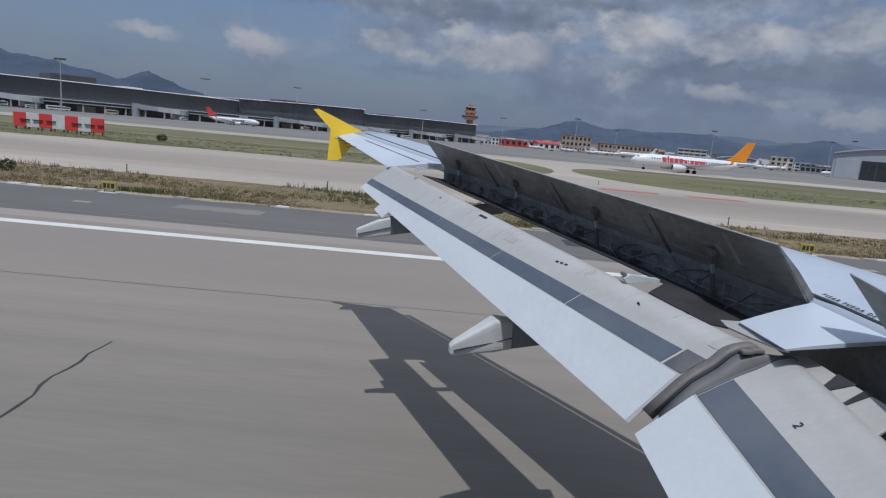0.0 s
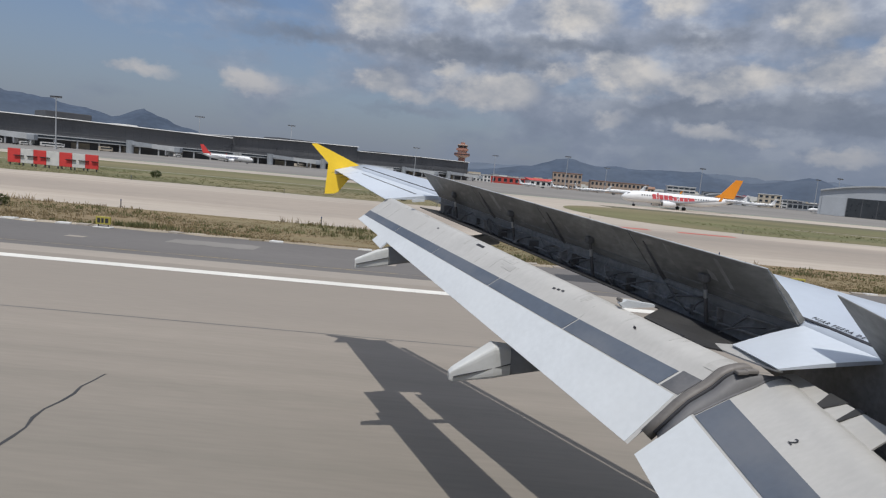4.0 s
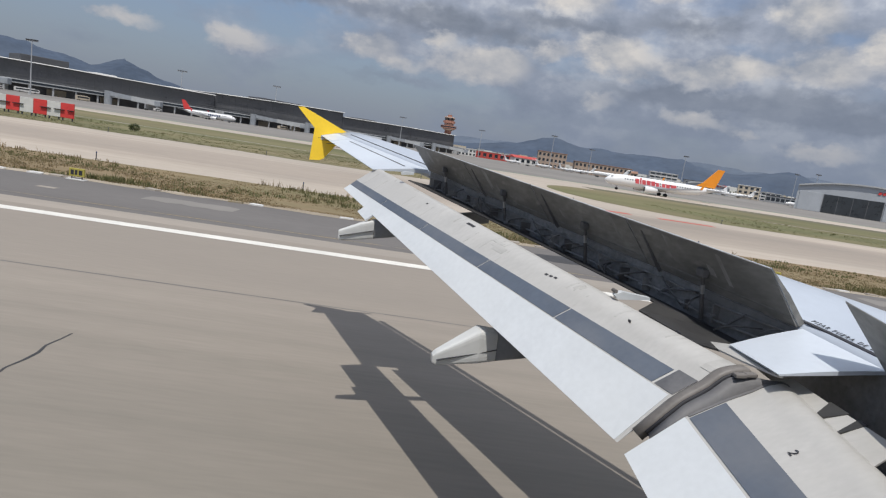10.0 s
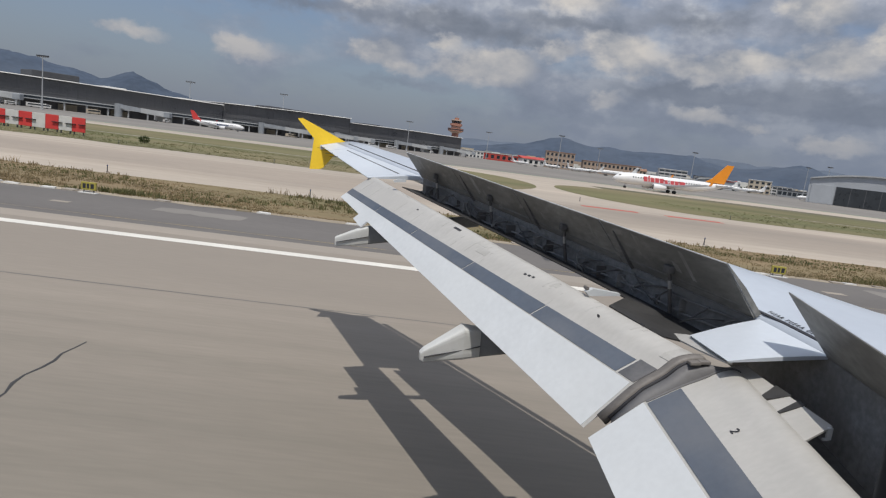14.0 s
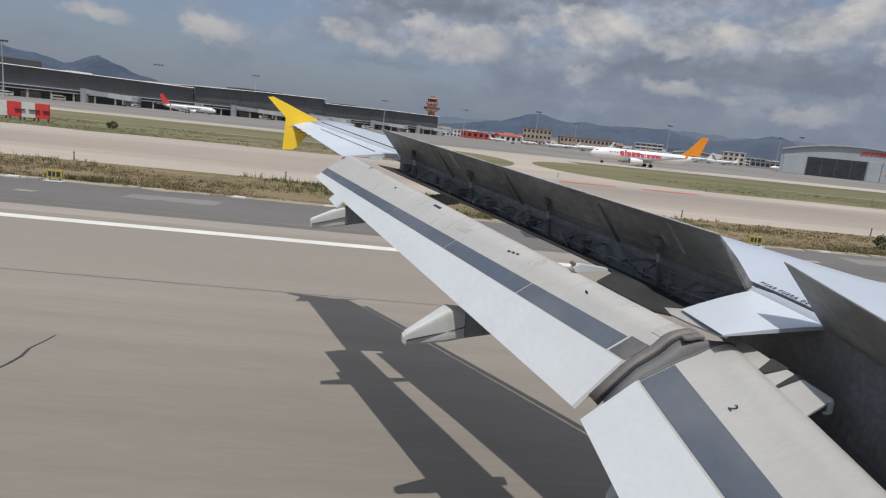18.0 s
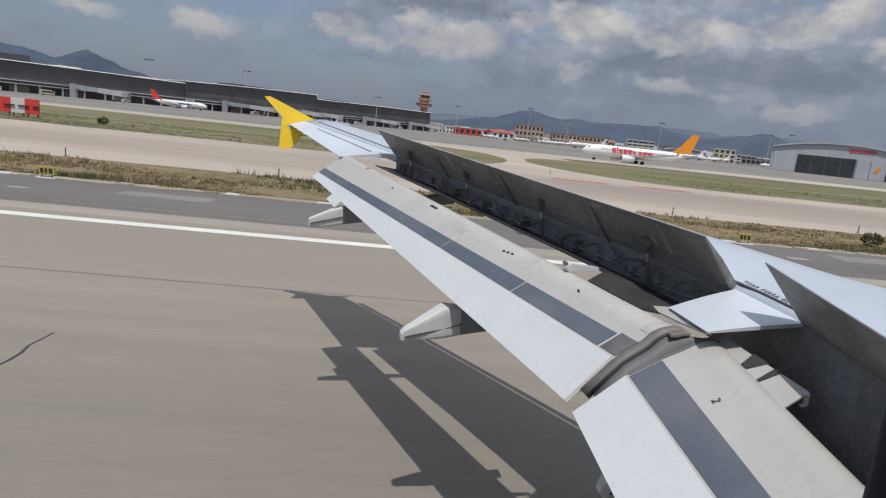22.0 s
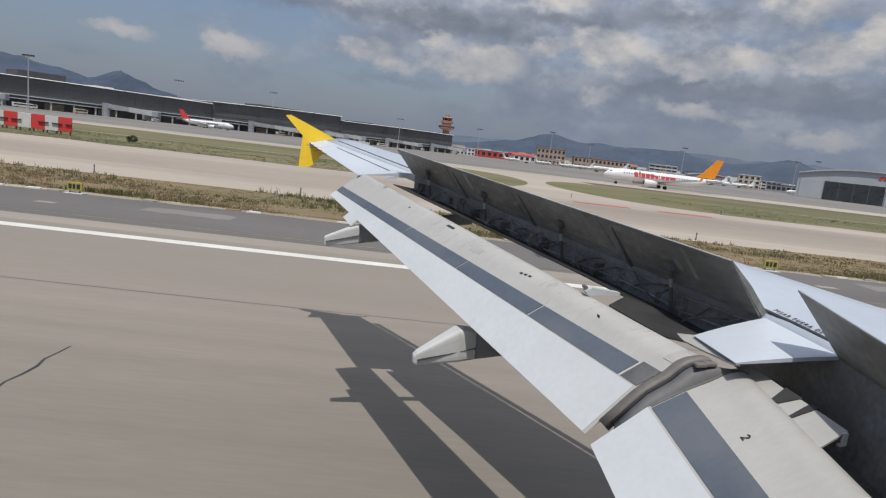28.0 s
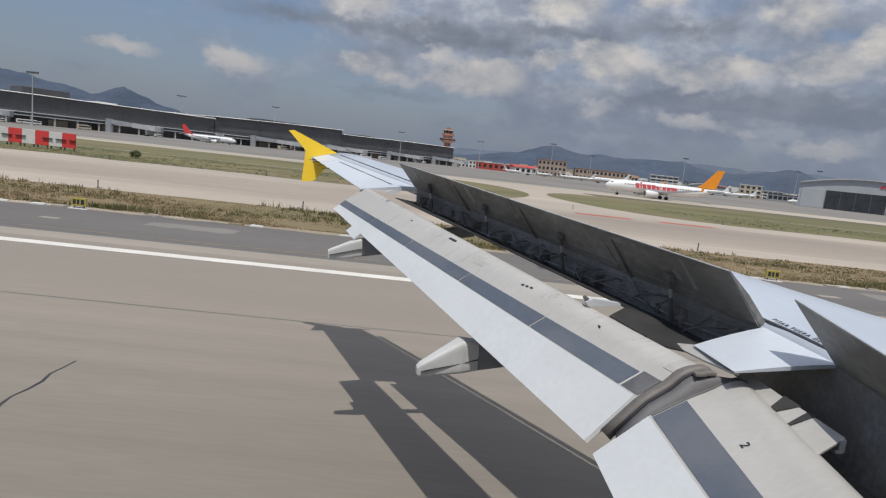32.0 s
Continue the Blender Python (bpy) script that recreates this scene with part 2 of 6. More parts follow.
def worn_band(m, centre, half, tone):
    """Tyre dirt along the middle of a taxiway."""
    nt = m.node_tree
    b = nt.nodes["Principled BSDF"]
    tc = nt.nodes.new("ShaderNodeTexCoord")
    sep = nt.nodes.new("ShaderNodeSeparateXYZ")
    nt.links.new(tc.outputs["Object"], sep.inputs[0])
    mp = nt.nodes.new("ShaderNodeMapping")
    mp.inputs["Scale"].default_value = (0.006, 0.5, 1)
    nt.links.new(tc.outputs["Object"], mp.inputs[0])
    n = nt.nodes.new("ShaderNodeTexNoise")
    n.inputs["Scale"].default_value, n.inputs["Detail"].default_value = 1.0, 6.0
    nt.links.new(mp.outputs[0], n.inputs["Vector"])
    f = maths(nt, "DIVIDE", maths(nt, "ABSOLUTE", maths(nt, "SUBTRACT", sep.outputs[1], centre)), half)
    f = maths(nt, "ADD", f, maths(nt, "MULTIPLY", maths(nt, "SUBTRACT", n.outputs[0], 0.5), 1.2))
    dark = ramp(nt, f, [(0.45, tone), (1.0, (1, 1, 1))])
    nt.links.new(mixrgb(nt, 1.0, b.inputs["Base Color"].links[0].from_socket, dark, "MULTIPLY"), b.inputs["Base Color"])


def leafy(m):
    """Thin blades let half of the light through."""
    nt = m.node_tree
    b, out = nt.nodes["Principled BSDF"], nt.nodes["Material Output"]
    thin = nt.nodes.new("ShaderNodeBsdfTranslucent")
    nt.links.new(b.inputs["Base Color"].links[0].from_socket, thin.inputs[0])
    both = nt.nodes.new("ShaderNodeMixShader")
    both.inputs[0].default_value = 0.5
    nt.links.new(b.outputs[0], both.inputs[1])
    nt.links.new(thin.outputs[0], both.inputs[2])
    nt.links.new(both.outputs[0], out.inputs[0])


def materials():
    M["runway"] = mat("runway_asphalt", (0.285, 0.250, 0.210), 0.85, 0.10, 0.10, 9.0, 0.004, tint=(0.235, 0.208, 0.178), amount=0.7, stretch=(0.12, 1, 1), spec=0.25)
    rubbered(M["runway"], 20.0, 3.0, (0.70, 0.725, 0.72))
    M["shoulder"] = mat("shoulder_concrete", (0.35, 0.308, 0.26), 0.9, 0.12, 0.15, 6.0, 0.004, tint=(0.26, 0.24, 0.21), amount=0.6, stretch=(0.2, 1, 1), spec=0.2)
    M["dark_asphalt"] = mat("dark_asphalt", (0.15, 0.14, 0.132), 0.9, 0.15, 0.2, 5.0, 0.004, tint=(0.17, 0.16, 0.15), amount=0.6, stretch=(0.25, 1, 1), spec=0.25)
    M["concrete"] = mat("taxiway_concrete", (0.465, 0.402, 0.332), 0.9, 0.12, 0.05, 2.0, 0.0, tint=(0.26, 0.235, 0.205), amount=0.55, stretch=(0.3, 1, 1), spec=0.2)
    worn_band(M["concrete"], 72.0, 17.0, (0.80, 0.79, 0.79))
    M["sand"] = mat("sandy_edge", (0.37, 0.32, 0.25), 0.95, 0.2, 0.5, 6.0, 0.01, tint=(0.27, 0.225, 0.165), amount=0.8, stretch=(0.3, 1, 1), spec=0.15)
    M["apron"] = mat("apron_concrete", (0.24, 0.225, 0.205), 0.9, 0.14, 0.02, 0.6, 0.0, tint=(0.15, 0.14, 0.13), amount=0.6, stretch=(0.4, 1, 1), spec=0.2)
    M["grass"] = mat("mown_grass", (0.150, 0.150, 0.075), 0.95, 0.25, 0.045, 2.2, 0.02, tint=(0.235, 0.19, 0.115), amount=0.9, stretch=(0.4, 1, 1), spec=0.15)
    M["dry_grass"] = mat("dry_grass", (0.255, 0.19, 0.115), 0.95, 0.25, 0.10, 3.0, 0.02, tint=(0.15, 0.145, 0.075), amount=0.8, stretch=(0.4, 1, 1), spec=0.15)
    M["field"] = mat("far_ground", (0.16, 0.15, 0.10), 0.95, 0.25, 0.004, 0.05, 0.0, tint=(0.09, 0.10, 0.06), amount=0.7, spec=0.15)
    M["line_white"] = mat("runway_paint_white", (0.72, 0.695, 0.63), 0.7, 0.10, 0.8, 9.0, 0.001, tint=(0.55, 0.53, 0.48), amount=0.4)
    M["line_yellow"] = mat("taxi_paint_yellow", (0.34, 0.26, 0.12), 0.75, 0.3, 0.8, 9.0, tint=(0.18, 0.165, 0.145), amount=1.0)
    M["line_red"] = mat("apron_paint_red", (0.48, 0.11, 0.08), 0.75, 0.2, 0.6, 5.0)
    M["line_green"] = mat("apron_paint_green", (0.14, 0.27, 0.16), 0.75, 0.2, 0.3, 5.0)
    M["tar"] = mat("crack_sealant", (0.045, 0.043, 0.042), 0.6, 0.2, 2.0)
    M["rubber_mark"] = mat("rubber_marks", (0.17, 0.16, 0.148), 0.8, 0.2, 0.3, 6.0, stretch=(0.1, 1, 1), tint=(0.26, 0.245, 0.22), amount=0.9)
    M["wing"] = mat("wing_paint", (0.435, 0.475, 0.53), 0.34, 0.05, 0.9, 14.0, tint=(0.50, 0.53, 0.57), amount=0.5, stretch=(1, 0.5, 1))
    M["wing_white"] = mat("spoiler_paint", (0.555, 0.595, 0.64), 0.36, 0.05, 0.9, 14.0, tint=(0.58, 0.61, 0.64), amount=0.4)
    M["flap"] = mat("flap_paint", (0.45, 0.438, 0.412), 0.36, 0.09, 1.3, 18.0, tint=(0.42, 0.405, 0.375), amount=0.6, stretch=(0.6, 1.6, 1), spot=((0.36, 0.34, 0.31), 0.25))
    M["flap_edge"] = mat("flap_edge_paint", (0.585, 0.605, 0.612), 0.36, 0.06, 1.0, 16.0, tint=(0.57, 0.585, 0.58), amount=0.5)
    M["stripe"] = mat("walkway_stripe_paint", (0.085, 0.103, 0.133), 0.45, 0.12, 1.6, 20.0, tint=(0.16, 0.165, 0.175), amount=0.6, spec=0.4)
    M["seal"] = mat("seal_rubber", (0.115, 0.104, 0.094), 0.5, 0.3, 3.0, 30.0, tint=(0.23, 0.21, 0.19), amount=0.6)
    M["seal_dark"] = mat("seal_panel", (0.088, 0.09, 0.098), 0.6, 0.2, 3.0, 30.0, tint=(0.2, 0.19, 0.18), amount=0.5)
    M["under"] = mat("spoiler_underside", (0.25, 0.245, 0.228), 0.5, 0.4, 1.1, 9.0, tint=(0.135, 0.13, 0.12), amount=0.8, stretch=(1.6, 0.8, 1.6), spot=((0.34, 0.325, 0.30), 0.5))
    M["under_worn"] = mat("rubbed_underside", (0.31, 0.305, 0.29), 0.5, 0.3, 3.0, 14.0, tint=(0.19, 0.185, 0.17), amount=0.9, stretch=(1, 2.5, 1))
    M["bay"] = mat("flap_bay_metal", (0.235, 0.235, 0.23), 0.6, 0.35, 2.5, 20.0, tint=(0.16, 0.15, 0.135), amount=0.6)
    # grime, darkened further to stand for the dimness inside the bay
    M["bay_floor"] = mat("bay_grime_shade", (0.105, 0.103, 0.10), 0.6, 0.35, 2.5, 20.0, tint=(0.11, 0.10, 0.09), amount=0.5)
    # near-black puts the shade inside the flap bay into the colour
    M["bay_black"] = mat("bay_black_shade", (0.033, 0.033, 0.034), 0.6, 0.35, 2.5, 20.0, tint=(0.055, 0.052, 0.048), amount=0.5)
    # near-black keeps the window edge as dark as an unlit cabin, though sun reaches it
    M["cabin_shade"] = mat("window_surround", (0.034, 0.036, 0.041), 0.75, 0.1, 3.0, spec=0.2)
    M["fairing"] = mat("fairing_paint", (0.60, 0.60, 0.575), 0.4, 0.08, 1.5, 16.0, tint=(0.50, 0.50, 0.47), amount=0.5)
    # the forward half of each track fairing is darker than the rear
    M["fairing_dark"] = mat("fairing_front_dark", (0.20, 0.205, 0.21), 0.45, 0.12, 1.5, 16.0)
    M["yellow"] = mat("winglet_yellow", (0.93, 0.62, 0.03), 0.35, 0.05, 1.5, 16.0)
    M["scuff"] = mat("grease_scuff", (0.39, 0.375, 0.345), 0.45, 0.25, 4.0, 30.0, tint=(0.42, 0.41, 0.385), amount=0.9)
    M["mark"] = mat("black_stencil", (0.03, 0.03, 0.035), 0.6, 0.2, 6.0)
    M["hull"] = mat("fuselage_paint", (0.72, 0.72, 0.71), 0.35, 0.05, 0.5, 8.0)
    M["tyre"] = mat("tyre_rubber", (0.03, 0.03, 0.03), 0.8, 0.2, 4.0)
    M["steel"] = mat("steel", (0.42, 0.42, 0.42), 0.4, 0.15, 2.0, metal=0.7)
    M["mast"] = mat("mast_steel", (0.36, 0.37, 0.38), 0.6, 0.1, 0.5)
    M["facade"] = mat("dark_glass_facade", (0.095, 0.096, 0.102), 0.32, 0.25, 0.05, 0.8, tint=(0.115, 0.112, 0.112), amount=0.7)
    M["facade_rib"] = mat("facade_rib", (0.105, 0.106, 0.11), 0.5, 0.15, 0.3)
    M["roof_white"] = mat("roof_membrane", (0.62, 0.61, 0.58), 0.6, 0.12, 0.05, 1.0)
    M["deck"] = mat("walkway_cladding", (0.42, 0.43, 0.43), 0.6, 0.15, 0.1, 1.0)
    M["plant"] = mat("roof_plant_cladding", (0.06, 0.062, 0.068), 0.6, 0.2, 0.2)
    M["jetway"] = mat("jet_bridge_cladding", (0.30, 0.32, 0.34), 0.5, 0.2, 0.3, 2.0)
    M["tower"] = mat("tower_concrete", (0.36, 0.17, 0.12), 0.8, 0.15, 0.1, 1.0)
    M["tower_pale"] = mat("tower_bands", (0.46, 0.33, 0.26), 0.8, 0.12, 0.1, 1.0)
    M["glass"] = mat("dark_window_glass", (0.03, 0.037, 0.045), 0.12, 0.1, 0.3)
    M["white_wall"] = mat("white_render", (0.66, 0.65, 0.62), 0.8, 0.1, 0.1, 1.0)
    M["cream_wall"] = mat("cream_render", (0.50, 0.43, 0.33), 0.8, 0.14, 0.1, 1.0)
    M["brown_wall"] = mat("brown_brick_wall", (0.38, 0.29, 0.225), 0.85, 0.15, 0.1, 1.0)
    M["grey_wall"] = mat("grey_cladding", (0.30, 0.31, 0.32), 0.7, 0.1, 0.1, 1.0)
    M["red_roof"] = mat("red_roof", (0.48, 0.065, 0.05), 0.6, 0.12, 0.1, 1.0)
    M["tile_roof"] = mat("tile_roof", (0.30, 0.17, 0.11), 0.85, 0.2, 0.1, 1.0)
    M["hangar"] = mat("hangar_panels", (0.40, 0.42, 0.44), 0.5, 0.08, 0.08, 1.0)
    # near-black stands for the unlit inside of hangar doorways and engine intakes
    M["inside_shade"] = mat("inside_dark", (0.04, 0.045, 0.05), 0.3, 0.3, 0.15)
    M["plane_white"] = mat("airliner_white", (0.76, 0.76, 0.75), 0.35, 0.05, 0.2, 2.0)
    M["plane_grey"] = mat("airliner_grey", (0.42, 0.43, 0.45), 0.4, 0.06, 0.2, 2.0)
    M["orange"] = mat("tail_orange", (0.80, 0.28, 0.02), 0.4, 0.06, 0.3)
    M["red"] = mat("signal_red", (0.62, 0.05, 0.045), 0.6, 0.08, 0.5)
    M["pink"] = mat("letter_red", (0.62, 0.09, 0.10), 0.5, 0.05, 0.5)
    M["navy"] = mat("navy_paint", (0.03, 0.05, 0.13), 0.5, 0.06, 0.5)
    M["sign_yellow"] = mat("sign_yellow", (0.40, 0.34, 0.07), 0.5, 0.08, 1.5)
    M["bush"] = mat("bush_leaves", (0.075, 0.095, 0.035), 0.9, 0.35, 1.5, 8.0)
    M["weed"] = mat("weed_leaves", (0.32, 0.245, 0.14), 0.95, 0.2, 0.3, 4.0, tint=(0.24, 0.20, 0.11), amount=0.7)
    M["weed_green"] = mat("green_blades", (0.155, 0.165, 0.07), 0.95, 0.35, 0.3, 4.0, tint=(0.2, 0.17, 0.08), amount=0.6)
    # aerial haze is mixed into both hill colours as blue, paler for the far ridge
    M["hill"] = mat("hazed_wooded_hill", (0.070, 0.092, 0.130), 0.95, 0.25, 0.004, 0.03, tint=(0.095, 0.115, 0.148), amount=0.6, spec=0.1)
    M["hill_far"] = mat("hazed_distant_hill", (0.115, 0.14, 0.18), 0.95, 0.12, 0.003, 0.02, tint=(0.11, 0.125, 0.145), amount=0.5, spec=0.1)

    for key in ("weed", "weed_green", "bush"):
        leafy(M[key])



materials()

# ---- building helpers ----


def part(name, bm, material, parent=None, label="", smooth=False):
    me = bpy.data.meshes.new(name)
    bmesh.ops.recalc_face_normals(bm, faces=bm.faces[:])
    bm.to_mesh(me)
    bm.free()
    if smooth:
        me.polygons.foreach_set("use_smooth", [True] * len(me.polygons))
    me.materials.append(material)
    ob = new(name, me)
    if parent:
        ob.parent = parent
    if label:
        ob["label"] = label
    return ob


def thing(name, label, category, group="", kind="", at=(0, 0, 0), turn=0.0):
    ob = new(name)
    ob.matrix_basis = pose(*at, 0, 0, turn)
    return tagged(ob, label, category, group, kind)


def add_box(bm, lo, hi, bevel=0.0, m=None):
    c = [(a + b) / 2 for a, b in zip(lo, hi)]
    s = [max(1e-4, b - a) for a, b in zip(lo, hi)]
    r = bmesh.ops.create_cube(bm, size=1.0, matrix=Matrix.LocRotScale(c, None, s))
    if bevel:
        edges = list({e for v in r["verts"] for e in v.link_edges})
        r2 = bmesh.ops.bevel(bm, geom=edges, offset=bevel, segments=2, affect="EDGES", profile=0.5)
        vs = list({v for f in r2["faces"] for v in f.verts} | {v for v in r["verts"] if v.is_valid})
    else:
        vs = r["verts"]
    if m is not None:
        bmesh.ops.transform(bm, matrix=m, verts=[v for v in vs if v.is_valid])


def box(lo, hi, bevel=0.0):
    bm = bmesh.new()
    add_box(bm, lo, hi, bevel)
    return bm


def add_tube(bm, a, b, r1, r2=None, n=12):
    a, b = Vector(a), Vector(b)
    d = b - a
    m = Matrix.Translation((a + b) / 2) @ d.to_track_quat("Z", "Y").to_matrix().to_4x4()
    bmesh.ops.create_cone(bm, cap_ends=True, segments=n, radius1=r1, radius2=r1 if r2 is None else r2, depth=d.length, matrix=m)


def tube(a, b, r1, r2=None, n=12):
    bm = bmesh.new()
    add_tube(bm, a, b, r1, r2, n)
    return bm


def loft(sections, closed=True, caps=True, bm=None):
    """A skin through rings of points, all of one length."""
    bm = bm or bmesh.new()
    rings = [[bm.verts.new(p) for p in s] for s in sections]
    n = len(rings[0])
    for a, b in zip(rings, rings[1:]):
        for i in range(n if closed else n - 1):
            j = (i + 1) % n
            bm.faces.new((a[i], a[j], b[j], b[i]))
    if caps and closed:
        bm.faces.new(rings[0])
        bm.faces.new(rings[-1][::-1])
    return bm


def bent_tube(points, r, n=7):
    """A round tube along a bent line."""
    pts = [Vector(p) for p in points]
    rings = []
    for i, p in enumerate(pts):
        q = (pts[min(i + 1, len(pts) - 1)] - pts[max(i - 1, 0)]).to_track_quat("Z", "Y")
        rings.append([p + q @ Vector((r * math.cos(2 * math.pi * k / n), r * math.sin(2 * math.pi * k / n), 0)) for k in range(n)])
    return loft(rings)


def hard_rim(bm):
    """Keep the edges hard where a smooth skin ends."""
    for e in bm.edges:
        e.smooth = all(f.smooth for f in e.link_faces)


def sheet(points, z, thick=0.0):
    """A flat polygon on the ground."""
    bm = bmesh.new()
    f = bm.faces.new([bm.verts.new((x, y, z)) for x, y in points])
    if thick:
        r = bmesh.ops.extrude_face_region(bm, geom=[f])
        bmesh.ops.translate(bm, verts=[v for v in r["geom"] if isinstance(v, bmesh.types.BMVert)], vec=(0, 0, -thick))
    return bm


def text(name, body, size, m, material, parent, label="", gap=1.0):
    cu = bpy.data.curves.new(name, "FONT")
    cu.body, cu.size, cu.extrude = body, size, 0.0015
    cu.align_x, cu.align_y = "CENTER", "CENTER"
    cu.space_character = gap
    cu.materials.append(material)
    ob = new(name, cu)
    ob.parent = parent
    ob.matrix_basis = m
    if label:
        ob["label"] = label
    return ob


def lerp(a, b, t):
    return tuple(p + (q - p) * t for p, q in zip(a, b))


def along(table, y):
    """Straight-line reading of a table of (y, value)."""
    for (y0, v0), (y1, v1) in zip(table, table[1:]):
        if y <= y1 or (y1, v1) == table[-1]:
            return v0 + (v1 - v0) * (y - y0) / (y1 - y0)

# ---- ground: everything that lies along the runway is turned with it ----
TURN = -8.75
GROUND = pose(0, 0, 0, 0, 0, TURN)


def on_ground(u, v, z=0.0):
    return GROUND @ Vector((u, v, z))


def ground_sheet(name, points, material, label, z=0.0, category="ground"):
    ob = part(name, sheet(points, z), material)
    ob.matrix_basis = GROUND
    return tagged(ob, label, category, kind="structure")


def band(name, u0, u1, v0, v1, material, label, z=0.0, category="ground", wave=0.0, step=6.0, seed=1):
    """A strip along the runway; wave makes its edges uneven."""
    rnd = random.Random(seed)
    if not wave:
        return ground_sheet(name, [(u0, v0), (u1, v0), (u1, v1), (u0, v1)], material, label, z, category)
    n = int((u1 - u0) / step)
    lower = [(u0 + (u1 - u0) * i / n, v0 + rnd.uniform(-wave, wave)) for i in range(n + 1)]
    upper = [(u0 + (u1 - u0) * i / n, v1 + rnd.uniform(-wave, wave)) for i in range(n + 1)]
    bm = bmesh.new()
    a = [bm.verts.new((x, y, z)) for x, y in lower]
    b = [bm.verts.new((x, y, z)) for x, y in upper]
    for i in range(n):
        bm.faces.new((a[i], a[i + 1], b[i + 1], b[i]))
    ob = part(name, bm, material)
    ob.matrix_basis = GROUND
    return tagged(ob, label, category, kind="structure")


EDGE = 26.64


def build_ground():
    bm = bmesh.new()
    bmesh.ops.create_circle(bm, cap_ends=True, segments=96, radius=4700)
    bmesh.ops.translate(bm, verts=bm.verts[:], vec=(0, 0, -0.12))
    tagged(part("ground", bm, M["field"]), "flat dusty coastal plain reaching to the hills", "ground", kind="structure")
    band("runway", -900, 1500, -50.93, 28.30, M["runway"], "worn grey asphalt runway with faint rubber streaks", 0.0, "runway")
    band("runway_shoulder", -900, 1500, 28.30, 29.88, M["shoulder"], "pale concrete strip beside the runway", -0.01, "pavement")
    band("dark_shoulder", -900, 1500, 29.88, 38.55, M["dark_asphalt"], "dark patched asphalt shoulder", -0.02, "pavement")
    band("dry_verge", -900, 1500, 38.55, 51.06, M["dry_grass"], "verge of dry brown grass", -0.03, "grass", 0.5)
    band("verge_edge", -900, 1500, 38.25, 39.35, M["sand"], "bare sandy strip along the asphalt edge", -0.012, "ground", 0.25, 1.6, 21)
    band("taxiway", -900, 1500, 50.50, 96.71, M["concrete"], "pale concrete taxiway parallel to the runway", -0.055, "taxiway")
    band("grass_infield", -900, -4, 95.58, 189.12, M["grass"], "mown green infield beside the taxiway", -0.035, "grass", 1.6, 9.0, 3)
    band("grass_island", 46, 1500, 95.58, 168.83, M["grass"], "mown green grass island between taxiways", -0.035, "grass", 1.6, 9.0, 4)
    ground_sheet("taxiway_link", [(-4, 95), (46, 95), (46, 190), (-4, 190)], M["concrete"], "pale concrete link between taxiways", -0.06, "taxiway")
    # rounded ends of the two islands
    for name, cx, cy, r, a0 in (("grass_infield_end", -4, 142, 46.5, -90), ("grass_island_end", 46, 132.3, 36.5, 90)):
        pts = [(cx + r * 0.55 * math.cos(radians(a0 + a)), cy + r * math.sin(radians(a0 + a))) for a in range(0, 181, 12)]
        ground_sheet(name, pts, M["grass"], "rounded end of a mown grass island", -0.033, "grass")
    band("far_taxiway", -900, 1500, 186.87, 225.18, M["concrete"], "pale concrete taxiway before the apron", -0.065, "taxiway")
    band("apron", -1400, 1800, 224.06, 1014.08, M["apron"], "grey concrete apron before the terminal", -0.07, "apron")
    # paint
    tagged(band("edge_line", -900, 1500, EDGE, EDGE + 0.72, M["line_white"], "white painted runway edge line", 0.006, "marking"), kind="structure")
    for i in range(6):
        band("aiming_mark", -150 - 60 * i, -128 - 60 * i, 6.0, 8.6, M["line_white"], "white painted block on the runway", 0.006, "marking")
    for i in range(26):
        band("threshold_stripe", -620, -590, -22 + 1.75 * i, -21.1 + 1.75 * i, M["line_white"], "white threshold stripe", 0.006, "marking")
    band("side_line", -900, 1500, 30.89, 30.98, M["line_yellow"], "worn yellow shoulder line", -0.014, "marking")
    band("track", -900, -20, 136.15, 137.95, M["shoulder"], "narrow pale track across the grass", -0.015, "track", 0.5, 7.0, 5)
    band("track", 70, 1500, 126.01, 127.81, M["shoulder"], "narrow pale track across the grass", -0.015, "track", 0.5, 7.0, 6)
    band("green_band", -900, 1500, 227.44, 230.26, M["line_green"], "green painted band at the apron edge", -0.05, "marking")
    for u in (20, 32):
        band("hold_mark", u, u + 8, 84, 86, M["line_red"], "red painted holding mark", -0.04, "marking")
    for uu, vv, w, d in ((-4.2, 33.2, 1.3, 0.7), (-21.0, 33.6, 1.0, 0.5), (22.0, 34.0, 1.2, 0.6)):
        band("pale_patch", uu, uu + w, vv, vv + d, M["shoulder"], "pale repaired patch in the asphalt", -0.012, "patch")
    for uu, vv, w, d in ((-16, 34.5, 5.0, 1.6), (6, 33.6, 6.0, 2.2), (26, 35, 7.0, 2.0)):
        band("dark_patch", uu, uu + w, vv, vv + d, M["tar"] if uu == 6 else M["apron"], "patched area of the asphalt shoulder", -0.014, "patch", 0.2, 0.7, int(uu + 40))
    # long joints and rubber streaks
    rnd = random.Random(8)
    for v, w in ((19.2, 0.05), (27.3, 0.05)):
        band("pavement_joint", -900, 1500, v, v + w, M["rubber_mark"], "thin dark joint along the runway", 0.004, "joint", 0.02, 11.0, int(v * 10))
    for i in range(7):
        v = 2.6 + i * 0.95 + rnd.uniform(-0.3, 0.3)
        band("rubber_streak", -320 + rnd.uniform(-40, 40), 260 + rnd.uniform(-60, 60), v, v + rnd.uniform(0.1, 0.3), M["rubber_mark"], "faint dark tyre rubber streak", 0.005, "streak", 0.05, 14.0, i)
